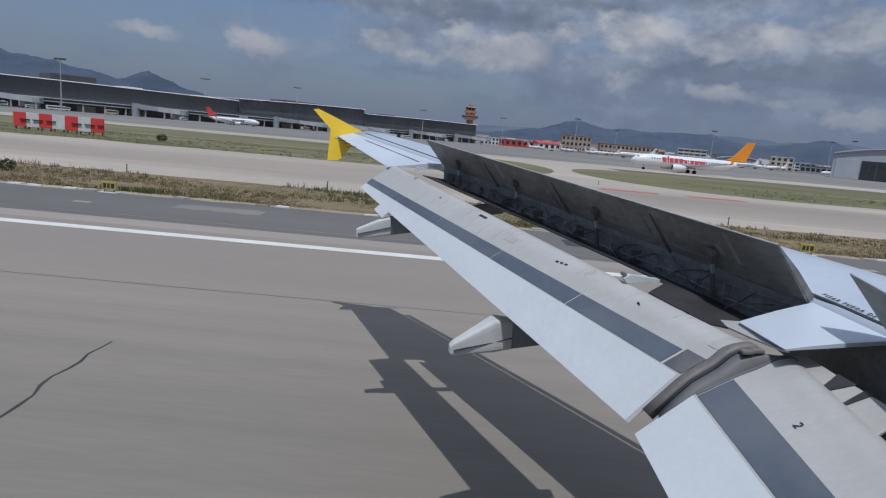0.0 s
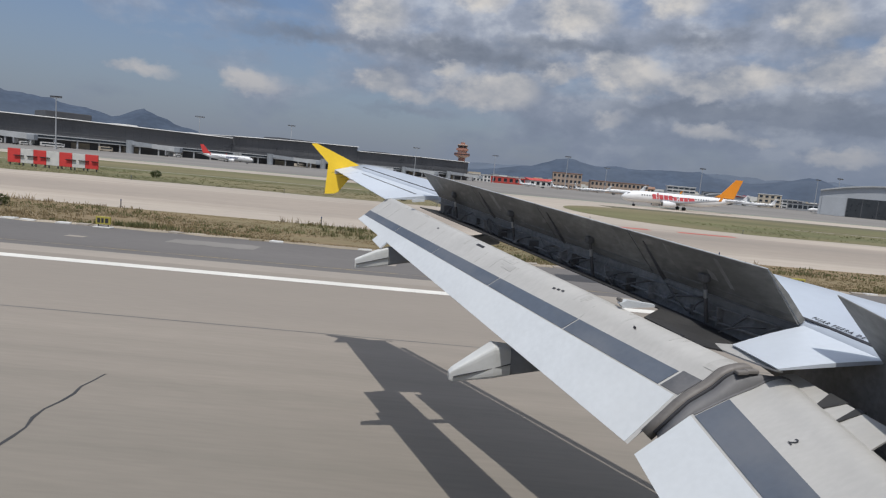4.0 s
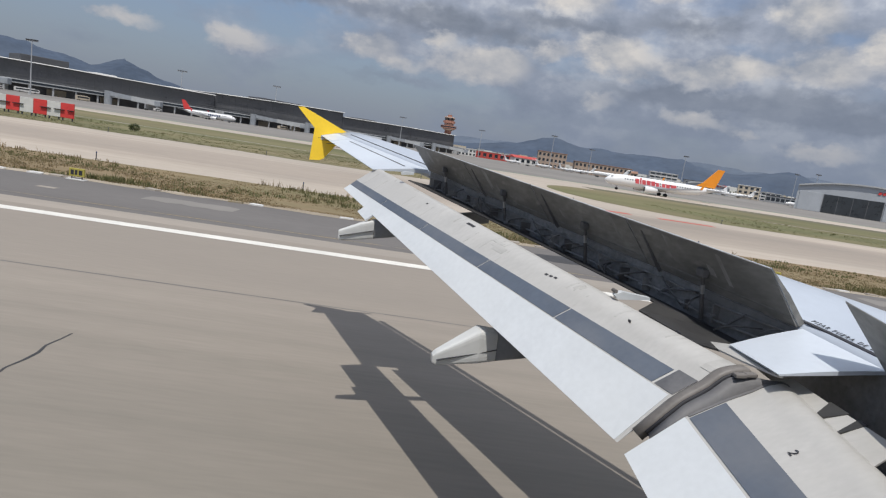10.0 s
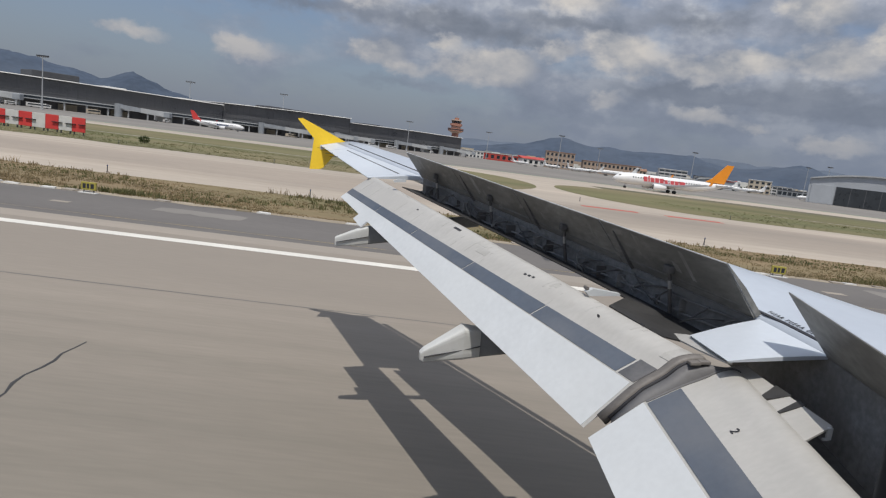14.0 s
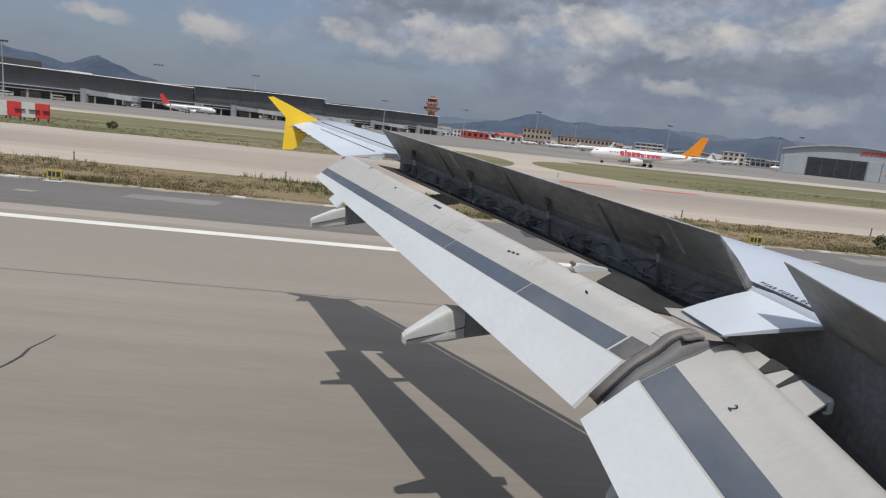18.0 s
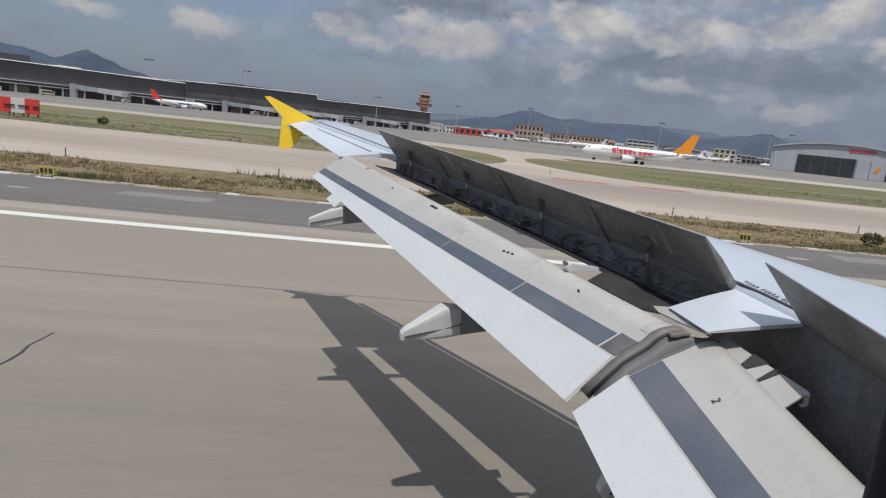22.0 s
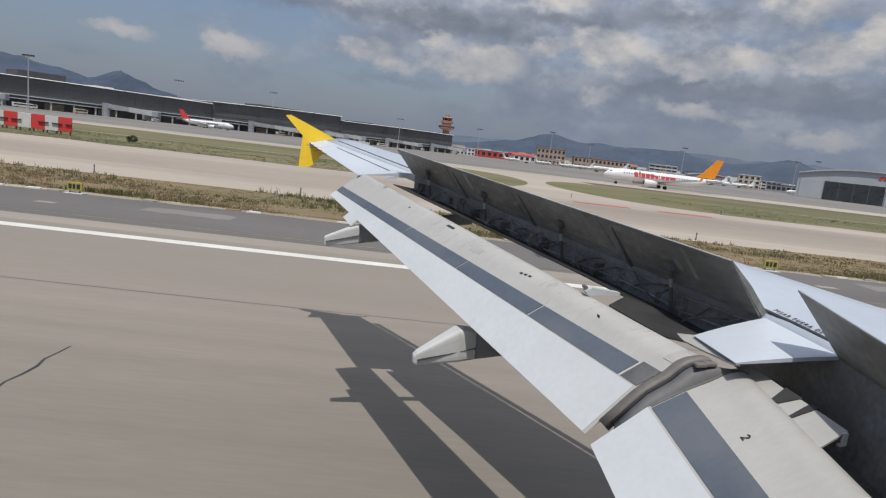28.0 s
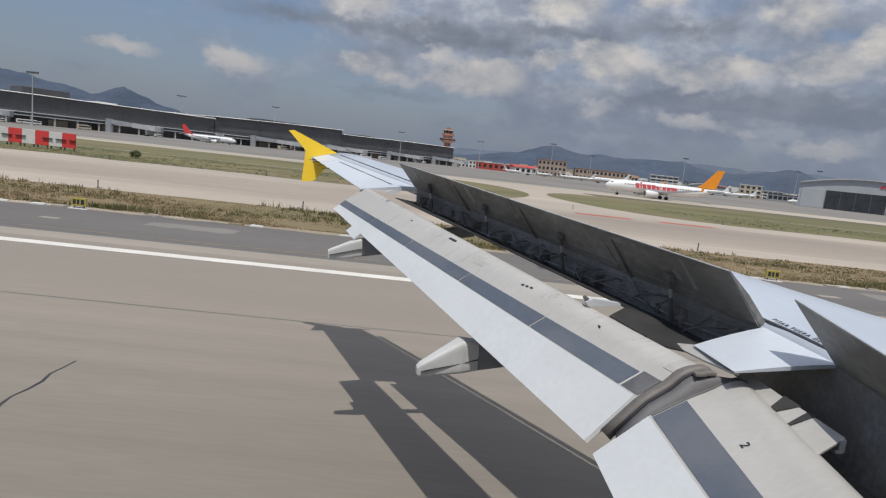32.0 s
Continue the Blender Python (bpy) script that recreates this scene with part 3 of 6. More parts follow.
    # cracks
    for start, way, n in (((-7.5, 10.5), (-0.10, 0.80), 11), ((-13.5, 8.5), (0.42, 0.62), 16), ((16.0, 12.0), (0.10, 0.80), 14), ((-60, 4), (0.5, 0.6), 26), ((70, 6), (-0.35, 0.7), 22)):
        x, y = start
        left, right = [], []
        for i in range(n):
            w = 0.028 + rnd.uniform(-0.01, 0.012)
            left.append((x - w, y))
            right.append((x + w, y))
            x, y = x + way[0] * 0.5 + rnd.uniform(-0.12, 0.12), y + way[1] * 0.5
        bm = bmesh.new()
        a = [bm.verts.new((*p, 0.005)) for p in left]
        b = [bm.verts.new((*p, 0.005)) for p in right]
        for i in range(n - 1):
            bm.faces.new((a[i], b[i], b[i + 1], a[i + 1]))
        ob = part("sealed_crack", bm, M["tar"])
        ob.matrix_basis = GROUND
        tagged(ob, "dark tar-sealed crack in the asphalt", "crack", kind="structure")


build_ground()

# ---- the airliner whose wing fills the view ----
HINGE_X = [(0.8, 2.997), (5.69, 3.975), (6.635, 4.0), (12.98, 1.43), (16.95, -0.30)]
HINGE_Z = [(0.8, 2.76), (5.69, 2.99), (6.635, 3.008), (12.98, 3.64), (16.95, 4.02)]
LEAD_X = [(0.8, 8.95), (6.5, 6.05), (12.0, 3.22), (15.9, 1.12), (16.95, 0.48)]


def nose_drop(y, u):
    """How far the upper skin has come down towards the leading edge."""
    return along([(12.0, 0.09), (16.95, 0.045)], max(12.0, y)) * (along(LEAD_X, y) - along(HINGE_X, y)) * u * u


def wing_top(y, u):
    """A point on the upper skin: u is 0 at the spoilers' hinge line and 1 at the leading edge."""
    hx, hz, lx = along(HINGE_X, y), along(HINGE_Z, y), along(LEAD_X, y)
    span = lx - hx
    return (hx + span * u, y, hz + 0.10 * span * math.sin(math.pi * min(1, u)) ** 0.85 - nose_drop(y, u))


def wing_ring(y):
    hx, hz, lx = along(HINGE_X, y), along(HINGE_Z, y), along(LEAD_X, y)
    span = lx - hx
    ring = [wing_top(y, i / 12) for i in range(13)]
    for i in range(11, -1, -1):
        u = i / 12
        ring.append((hx + span * u, y, hz - 0.03 * span - 0.17 * span * (0.5 + 0.5 * min(1.0, u * 3 + max(0.0, 7.6 - y))) * math.sin(math.pi * min(1, u * 0.55 + 0.45)) ** 0.8 - nose_drop(y, u)))
    return ring


OUTER_OUT = [(0.66, 3.38), (0.66, 3.47), (0.56, 3.55), (0.46, 3.575), (0.36, 3.50), (0.117, 3.323), (0.012, 3.236), (-0.099, 3.15)]
OUTER_IN = [(3.16, 2.50), (3.20, 2.62), (3.17, 2.735), (3.102, 2.781), (2.93, 2.745), (2.78, 2.622), (2.585, 2.505), (2.172, 2.087)]
INNER_OUT = [(3.501, 2.573), (3.474, 2.673), (3.365, 2.745), (3.229, 2.732), (3.084, 2.664), (2.879, 2.583), (2.589, 2.443), (2.13, 2.105)]
INNER_IN = [(2.76, 2.14), (2.73, 2.24), (2.64, 2.305), (2.52, 2.29), (2.41, 2.215), (2.255, 2.09), (2.115, 1.975), (1.611, 1.693)]


def profile_at(profile, k):
    """A point of a flap's profile: a smooth curve as far as the stripe, straight behind it."""
    i = min(int(k), len(profile) - 2)
    f = k - i
    if i >= 5:
        return lerp(profile[i], profile[i + 1], f)
    p0, p1, p2, p3 = profile[max(0, i - 1)], profile[i], profile[i + 1], profile[i + 2]
    return tuple(0.5 * (2 * b + (c - a) * f + (2 * a - 5 * b + 4 * c - d) * f * f + (3 * b - a - 3 * c + d) * f ** 3) for a, b, c, d in zip(p0, p1, p2, p3))


FINE = [i / 4 for i in range(20)] + [5, 6, 7]


def flap_ring(profile, y, thick):
    top = [(x, y, z) for x, z in (profile_at(profile, k) for k in FINE)]
    back = []
    n = len(profile)
    for i in range(n - 2, 0, -1):
        x, z = profile[i]
        t = thick * min(1.0, (n - 1 - i) / 3.0)
        back.append((x + 0.35 * t, y, z - t))
    return top + back


def flap_body(name, out, inn, y0, y1, thick, n, parent, label):
    """The whole flap, its rounded nose shaded smooth and the flat rear left as it is."""
    bm = loft([flap_ring([lerp(p, q, i / n) for p, q in zip(out, inn)], y0 + (y1 - y0) * i / n, thick) for i in range(n + 1)])
    bm.verts.index_update()
    ring = len(FINE) + len(out) - 2
    for f in bm.faces:
        f.smooth = len(f.verts) == 4 and all(v.index % ring <= 20 for v in f.verts)
    hard_rim(bm)
    return part(name, bm, M["flap"], parent, label)


def flap_point(out, inn, y0, y1, k, f, lift=0.0):
    """A point on a flap's upper skin: k runs over the profile's points, f from the outer to the inner end."""
    k = max(0.0, min(k, len(out) - 1 + 0.7))
    x, z = lerp(profile_at(out, k), profile_at(inn, k), f)
    ka, kb = max(0.0, k - 0.05), k + 0.05
    a, b = lerp(profile_at(out, ka), profile_at(inn, ka), f), lerp(profile_at(out, kb), profile_at(inn, kb), f)
    dx, dz = b[0] - a[0], b[1] - a[1]
    n = math.hypot(dx, dz)
    return Vector((x + dz / n * lift, y0 + (y1 - y0) * f, z - dx / n * lift))


def flap_panel(out, inn, y0, y1, k0, k1, f0, f1, lift, nk=1, nf=6, base=-0.006):
    """A thin plate lying on a flap's upper skin."""
    bm = bmesh.new()
    rows = []
    for j in range(nk + 1):
        k = k0 + (k1 - k0) * j / nk
        rows.append([(bm.verts.new(flap_point(out, inn, y0, y1, k, f0 + (f1 - f0) * i / nf, lift)),
                      bm.verts.new(flap_point(out, inn, y0, y1, k, f0 + (f1 - f0) * i / nf, base))) for i in range(nf + 1)])
    for j in range(nk):
        for i in range(nf):
            for s in (0, 1):
                bm.faces.new((rows[j][i][s], rows[j][i + 1][s], rows[j + 1][i + 1][s], rows[j + 1][i][s]))
    for j in range(nk):
        for i in (0, nf):
            bm.faces.new((rows[j][i][0], rows[j][i][1], rows[j + 1][i][1], rows[j + 1][i][0]))
    for i in range(nf):
        for j in (0, nk):
            bm.faces.new((rows[j][i][0], rows[j][i][1], rows[j][i + 1][1], rows[j][i + 1][0]))
    return bm


def skin_strip(y0, y1, u_of, width, lift, n=24):
    """A thin painted strip along the wing's upper skin; u_of gives metres ahead of the hinge line."""
    bm = bmesh.new()
    rows = []
    for i in range(n + 1):
        y = y0 + (y1 - y0) * i / n
        span = along(LEAD_X, y) - along(HINGE_X, y)
        d = u_of(y)
        p, q = Vector(wing_top(y, d / span)), Vector(wing_top(y, (d + width) / span))
        up = Vector((0, 0, lift))
        rows.append([bm.verts.new(p + up), bm.verts.new(q + up), bm.verts.new(q - up), bm.verts.new(p - up)])
    for a, b in zip(rows, rows[1:]):
        for i in range(4):
            j = (i + 1) % 4
            bm.faces.new((a[i], a[j], b[j], b[i]))
    return bm


def build_spoiler(parent, y0, y1, len0, len1, tilt, tilt1=None, lean=0.0):
    """One raised spoiler between two stations, with its dark underside and stiffeners."""
    def ring(y, f):
        hx, hz = along(HINGE_X, y) - 0.015, along(HINGE_Z, y) + 0.004
        a = radians(tilt + ((tilt1 or tilt) - tilt) * f)
        c, s = math.cos(a), math.sin(a)
        ln = len0 + (len1 - len0) * f
        at = lambda d, t: (hx - c * d + s * t, y + lean * f * d / ln, hz + s * d + c * t)
        return [at(0, 0.0), at(ln, 0.0), at(ln, 0.005), at(ln * 0.5, 0.05), at(0, 0.06)], at, ln
    a, at_a, la = ring(y0, 0)
    b, at_b, lb = ring(y1, 1)
    panel = part("spoiler", loft([a, b]), M["wing_white"], parent, "raised white spoiler panel with a dark underside")
    g = 0.004
    u0, u1 = y0 + g, y1 - g
    _, fa, la = ring(u0, 0)
    _, fb, lb = ring(u1, 1)
    under = loft([[fa(0.002, -0.001), fa(la - 0.003, -0.001), fa(la - 0.003, -0.008), fa(0.002, -0.02)],
                  [fb(0.002, -0.001), fb(lb - 0.003, -0.001), fb(lb - 0.003, -0.008), fb(0.002, -0.02)]])
    part("underside", under, M["under"], panel, "dark grimy grey-brown underside")
    # a thin rib near the outer end, the pale hinge strip and rubbed patches
    outer = u1 < 12 and y0 > 6
    if outer:
        y = u0 + (u1 - u0) * 0.90
        _, fr, ln = ring(y, 0.90)
        p = [fr(0.0, -0.02), fr(ln * 0.84, -0.006), fr(ln * 0.84, -0.02), fr(ln * 0.1, -0.055), fr(0.0, -0.055)]
        part("stiffener", loft([p, [(x, yy + 0.022, z) for x, yy, z in p]]), M["bay_floor"], panel)
    _, fa2, la2 = ring(u0 + 0.02, 0.01)
    _, fb2, lb2 = ring(u1 - 0.02, 0.99)
    part("hinge_strip", loft([[f2(l2 * 0.17, -0.012), f2(l2 * 0.20, -0.012), f2(l2 * 0.20, -0.021), f2(l2 * 0.17, -0.022)] for f2, l2 in ((fa2, la2), (fb2, lb2))]), M["bay"], panel, "worn paler strip above the hinge")
    wear = random.Random(int(y0 * 100))
    for i in range(4 if outer else 2):
        f, w = wear.uniform(0.08, 0.75), wear.uniform(0.02, 0.07)
        lo, hi = wear.uniform(0.30, 0.5), wear.uniform(0.72, 0.97)
        rows = []
        for g2 in (f, f + w * 0.5, f + w):
            _, fr, ln = ring(u0 + (u1 - u0) * g2, g2)
            e = wear.uniform(-0.04, 0.04)
            rows.append([fr(ln * (lo + e), -0.012), fr(ln * (hi + e), -0.005), fr(ln * (hi + e), -0.0095), fr(ln * (lo + e), -0.0165)])
        part("rubbed_patch", loft(rows), M["under_worn"], panel, "rubbed paler patch")
    rim = [(x, yy - 0.004, z) for x, yy, z in a]
    part("side_rim", loft([rim, [(x, yy + 0.002, z) for x, yy, z in rim]]), M["under"], panel, "dark grimy side edge")
    # hinge fittings and the actuator rod
    mid = (u0 + u1) / 2
    for f, r in ((0.5, 0.024),):
        y = u0 + (u1 - u0) * f
        _, fr, ln = ring(y, f)
        foot = Vector((along(HINGE_X, y) - 0.10, y + 0.05, along(HINGE_Z, y) - 0.30))
        head = Vector(fr(ln * 0.42, -0.03))
        rod = part("actuator", tube(foot, head, r, r * 0.8, 10), M["bay_floor"], panel, "dark actuator rod")
        part("rod_end", tube(foot + (head - foot) * 0.55, foot + (head - foot) * 0.74, r * 0.95, None, 10), M["steel"], rod, "bare metal rod end")
        part("lug", box((head.x - 0.05, head.y - 0.06, head.z - 0.05), (head.x + 0.03, head.y + 0.06, head.z + 0.04), 0.015), M["bay_floor"], rod)
    return panel


def build_fairing(parent, pts, y, half, split):
    """Canoe-shaped cover of a flap track: upper and lower line in side view, rounded across."""
    rings = []
    for x, zt, zb in pts:
        h = max(0.02, zt - zb)
        w = half * min(1.0, 0.22 + h / 0.5)
        soft = lambda v: math.copysign(abs(v) ** 0.3, v)
        rings.append([(x, y + w * soft(math.cos(a)), (zt + zb) / 2 + h / 2 * soft(math.sin(a))) for a in [2 * math.pi * (i + 0.5) / 20 for i in range(20)]])
    body = part("flap_track_fairing", loft(rings[:split + 1]), M["fairing"], parent, "pale grey canoe-shaped flap track fairing")
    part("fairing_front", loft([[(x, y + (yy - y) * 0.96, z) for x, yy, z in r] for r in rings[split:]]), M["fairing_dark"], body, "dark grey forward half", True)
    x, zt, zb = pts[1]
    x2, zt2, zb2 = pts[split]
    seam = loft([[(x + (x2 - x) * f, y - half * (0.75 + 0.25 * f) - 0.008, zb + (zt - zb) * 0.5 + 0.012 * k + (zt2 - zb2 - zt + zb) * 0.42 * f + (zb2 - zb) * f) for k in (-0.25, 0.25)]
                 + [(x + (x2 - x) * f, y - half * 0.6, zb + (zt - zb) * 0.5 + 0.012 * k + (zt2 - zb2 - zt + zb) * 0.42 * f + (zb2 - zb) * f) for k in (0.25, -0.25)]
                 for f in (0.0, 0.5, 1.0)])
    part("seam", seam, M["mark"], body)
    return body


def build_own_airliner():
    plane = thing("airliner", "white airliner, yellow wingtip, flaps down and spoilers raised, on the runway", "airliner", at=(0, 0, LIFT))
    plane.matrix_basis = STANCE @ pose(0, 0, LIFT)
    def axle_height(x, y, r):
        tilt = STANCE.to_3x3()[2]
        return (r - STANCE.translation.z - tilt[0] * x - tilt[1] * y) / tilt[2] - LIFT
    # hull
    hull = []
    for x, r, dz in ((-20, 0.25, 0.9), (-17, 0.8, 0.6), (-12, 1.55, 0.22), (-7, 1.97, 0), (12, 1.97, 0), (15, 1.75, -0.1), (17, 1.2, -0.35), (18.2, 0.25, -0.6)):
        hull.append([(x, -0.62 + r * math.cos(2 * math.pi * i / 40), 3.75 + dz + r * 1.04 * math.sin(2 * math.pi * i / 40)) for i in range(40)])
    part("fuselage", loft(hull), M["hull"], plane, "plain white fuselage", True)
    # forward side of the cabin window, with the sill that carries it
    post = [[(1.815 + 0.24 * math.copysign(abs(math.cos(a)) ** 0.7, math.cos(a)), 2.95 + 0.10 * math.sin(a), z) for a in [2 * math.pi * i / 24 for i in range(24)]] for z in (2.9, 4.2, 5.2)]
    side = part("window_surround", loft(post), M["cabin_shade"], plane, "rounded edge of the cabin window, darkened to stand for cabin shade", True)
    part("window_sill", box((1.62, 1.0, 2.88), (2.02, 3.0, 3.0), 0.03), M["cabin_shade"], side)
    for x, y, r in ((1.2, 1.9, 0.56), (1.2, 2.75, 0.56), (1.2, -3.1, 0.56), (1.2, -3.95, 0.56), (13.5, -0.4, 0.38), (13.5, -0.85, 0.38)):
        x = x + 1.6 if x < 5 else x
        z = axle_height(x, y, r)
        w = part("wheel", tube((x, y - 0.18, z), (x, y + 0.18, z), r, None, 28), M["tyre"], plane)
        part("rim", tube((x, y - 0.19, z), (x, y + 0.19, z), r * 0.5, None, 20), M["steel"], w)
    for x, y, top in ((2.8, 2.3, 2.5), (2.8, -3.5, 2.5), (13.5, -0.62, 2.2)):
        part("gear_leg", tube((x, y, axle_height(x, y, 0.45)), (x, y, top), 0.11), M["steel"], plane)
    # fixed wing
    ys = sorted([0.8 + 0.62 * i for i in range(26)] + [5.69, 6.63, 12.98, 16.9])
    part("wing", loft([wing_ring(y) for y in ys]), M["wing"], plane, "light blue-grey painted metal wing", True)
    # dark rear spar face behind the hinge line
    spar = loft([[(along(HINGE_X, y) - 0.006, y, along(HINGE_Z, y) - 0.02), (along(HINGE_X, y) - 0.006, y, along(HINGE_Z, y) - deep),
                  (along(HINGE_X, y) + 0.02, y, along(HINGE_Z, y) - deep), (along(HINGE_X, y) + 0.02, y, along(HINGE_Z, y) - 0.02)]
                 for y, deep in ((1.4, 0.85), (5.69, 0.80), (6.635, 0.62), (7.6, 0.38), (10, 0.33), (12.95, 0.28))])
    part("rear_spar", spar, M["bay"], plane, "grimy dark rear spar with pipes")
    # painted walking line, panel lines
    part("walk_line", skin_strip(3.0, 16.6, lambda y: 0.085 + 0.012 * max(0, y - 13), 0.026, 0.004, 40), M["mark"], plane, "thin black walking limit line")
    # outer tip: aileron, fence
    def tail_ring(y, thick):
        hx, hz = along(HINGE_X, y), along(HINGE_Z, y)
        tx = along([(13.15, 0.345), (16.95, -0.70)], y)
        return [(hx - 0.012, y, hz), (hx - 0.3 * (hx - tx), y, hz - 0.012), (tx, y, hz - 0.085), (tx + 0.01, y, hz - 0.10), (hx - 0.012, y, hz - thick)]
    part("aileron", loft([tail_ring(y, 0.12) for y in (13.2, 14.5, 16.1)]), M["wing_white"], plane, "pale aileron")
    line = []
    for y in (13.25, 14.5, 15.9):
        r = tail_ring(y, 0.1)
        p, q = Vector(r[1]), Vector(r[2])
        a, b = p + (q - p) * 0.02, p + (q - p) * 0.07
        up = Vector((0, 0, 0.004))
        line.append([tuple(a + up), tuple(b + up), tuple(b - up), tuple(a - up)])
    part("aileron_hinge_gap", loft(line), M["seal_dark"], plane, "dark gap ahead of the aileron")
    part("tip_edge", loft([tail_ring(y, 0.12) for y in (16.12, 16.9)]), M["wing_white"], plane)
    part("inner_corner_panel", loft([tail_ring(y, 0.07) for y in (13.02, 13.19)]), M["wing_white"], plane)
    for y in (15.3, 15.75, 16.2, 16.55):
        t = tail_ring(y, 0.1)[2]
        part("static_wick", tube((t[0] + 0.02, y, t[2]), (t[0] - 0.16, y - 0.03, t[2] - 0.01), 0.008, 0.004, 6), M["mark"], plane)
    fence = [(-1.274, 4.545), (-1.15, 4.56), (-0.80, 4.40), (-0.02, 4.03), (0.0, 3.96), (-0.28, 3.80), (-0.60, 3.40), (-0.70, 3.35), (-0.934, 3.341), (-0.86, 4.09)]
    cx = -0.7
    cant = lambda z: 0.17 * (z - 3.98)
    rings = [[(x, 16.93 + cant(z), z) for x, z in fence], [(x, 16.955 + cant(z), z) for x, z in fence], [(cx + (x - cx) * 0.97, 17.0 + cant(z), 3.98 + (z - 3.98) * 0.985) for x, z in fence]]
    part("wingtip_fence", loft(rings), M["yellow"], plane, "bright yellow wingtip fence")
    tipcap = loft([[(x, 16.9, z), (x, 16.93, z), (x, 16.93, z - 0.09), (x, 16.9, z - 0.11)] for x, z in ((-0.70, 3.94), (-0.3, 4.03), (0.2, 4.07), (0.75, 4.03))])
    part("tip_cap", tipcap, M["flap_edge"], plane)
    # fixed panel between the spoilers
    def fix_ring(f):
        y = 5.705 + 0.90 * f
        front, rear = Vector((along(HINGE_X, y), y, along(HINGE_Z, y))), Vector(lerp((3.156, 5.815, 2.887), (3.302, 6.605, 2.826), f))
        top = [front.lerp(rear, g) + Vector((0, 0, 0.012 * math.sin(math.pi * g))) for g in (0, 0.25, 0.5, 0.75, 1)]
        return [tuple(p) for p in top] + [tuple(rear + Vector((0.01, 0, -0.014))), tuple(front + Vector((0, 0, -0.03)))]
    bm = loft([fix_ring(i / 6) for i in range(7)])
    bm.verts.index_update()
    for f in bm.faces:
        f.smooth = len(f.verts) == 4 and all(v.index % 7 <= 4 for v in f.verts)
    hard_rim(bm)
    part("fixed_panel", bm, M["wing_white"], plane, "fixed pale panel between the spoilers")
    # spoilers
    edges = [6.635, 8.22, 9.81, 11.40, 12.98]
    lens = [0.66, 0.635, 0.61, 0.585, 0.56]
    for i in range(4):
        build_spoiler(plane, edges[i], edges[i + 1] - 0.015, lens[i], lens[i + 1], 52)
    build_spoiler(plane, 2.0, 5.69, 0.62, 0.558, 42, 58, 0.22)
    # lower cove panel behind the spar
    def cove(y):
        hx, hz = along(HINGE_X, y), along(HINGE_Z, y)
        d = along([(6.6, 0.40), (7.6, 0.35), (13.0, 0.27)], y)
        ln = along([(6.6, 0.98), (7.35, 0.90), (7.6, 0.50), (9.0, 0.42), (11.2, 0.42), (13.0, 0.40)], y)
        return [(hx, y, hz - d), (hx - ln, y, hz - 0.205), (hx - ln, y, hz - 0.22), (hx, y, hz - d - 0.03)]
    part("cove_panel", loft([cove(y) for y in (6.64, 7.35, 7.6, 8.35, 9.8, 11.2, 12.95)]), M["bay_black"], plane, "lower panel of the flap bay, blackened to stand for shade")
    # added dark panel: closes the inner bay in place of shadowed ground below
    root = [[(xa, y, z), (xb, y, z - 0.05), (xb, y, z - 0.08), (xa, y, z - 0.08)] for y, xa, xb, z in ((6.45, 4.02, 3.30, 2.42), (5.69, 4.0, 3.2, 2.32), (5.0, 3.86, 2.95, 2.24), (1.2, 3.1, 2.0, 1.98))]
    part("root_cove_panel", loft(root), M["bay_floor"], plane, "added dark panel standing for shade under the inner flap bay")
    plate = [(3.36, 6.13, 2.70), (3.53, 6.08, 2.745), (3.52, 5.68, 2.725), (3.53, 5.38, 2.712), (3.525, 5.085, 2.70), (3.02, 4.91, 2.60), (3.19, 5.53, 2.64)]
    part("shroud_panel", loft([plate, [(x, y, z - 0.015) for x, y, z in plate]]), M["flap"], plane, "beige shroud panel inside the flap bay")
    # black triangles laid on the plate stand for the shaded gaps between its teeth
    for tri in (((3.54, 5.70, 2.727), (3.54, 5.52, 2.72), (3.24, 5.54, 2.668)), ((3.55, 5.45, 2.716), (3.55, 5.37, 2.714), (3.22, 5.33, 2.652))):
        part("shroud_fin", loft([[(x, y, z + 0.007) for x, y, z in tri], [(x, y, z - 0.012) for x, y, z in tri]]), M["bay_black"], plane, "black plate standing for a shaded notch between the shroud panel's teeth")
    hook = bmesh.new()
    add_box(hook, (3.475, 5.06, 2.60), (3.515, 5.08, 2.695), 0.004)
    add_box(hook, (3.45, 5.06, 2.595), (3.50, 5.08, 2.615), 0.004)
    part("hook", hook, M["flap_edge"], plane, "small white bracket")
    strip = [(3.253, 6.95, 2.731), (3.36, 6.63, 2.818), (3.23, 5.85, 2.855), (3.175, 5.86, 2.862), (3.21, 6.3, 2.80)]
    part("shroud_strip", loft([strip, [(x, y, z - 0.015) for x, y, z in strip]]), M["flap"], plane, "beige strip ahead of the flap nose")
    # pipes, sagging hoses and brackets in the bay
    rnd = random.Random(31)

    def in_bay(y, dx, dz):
        return Vector((along(HINGE_X, y) - dx, y, along(HINGE_Z, y) - dz))
    for dx, dz, r in ((0.05, 0.10, 0.010), (0.06, 0.24, 0.014)):
        stops = [in_bay(6.64 + 6.25 * i / 9, dx + rnd.uniform(-0.015, 0.02), dz + rnd.uniform(-0.03, 0.03)) for i in range(10)]
        part("pipe", bent_tube(stops, r), M["bay"], plane, "", True)
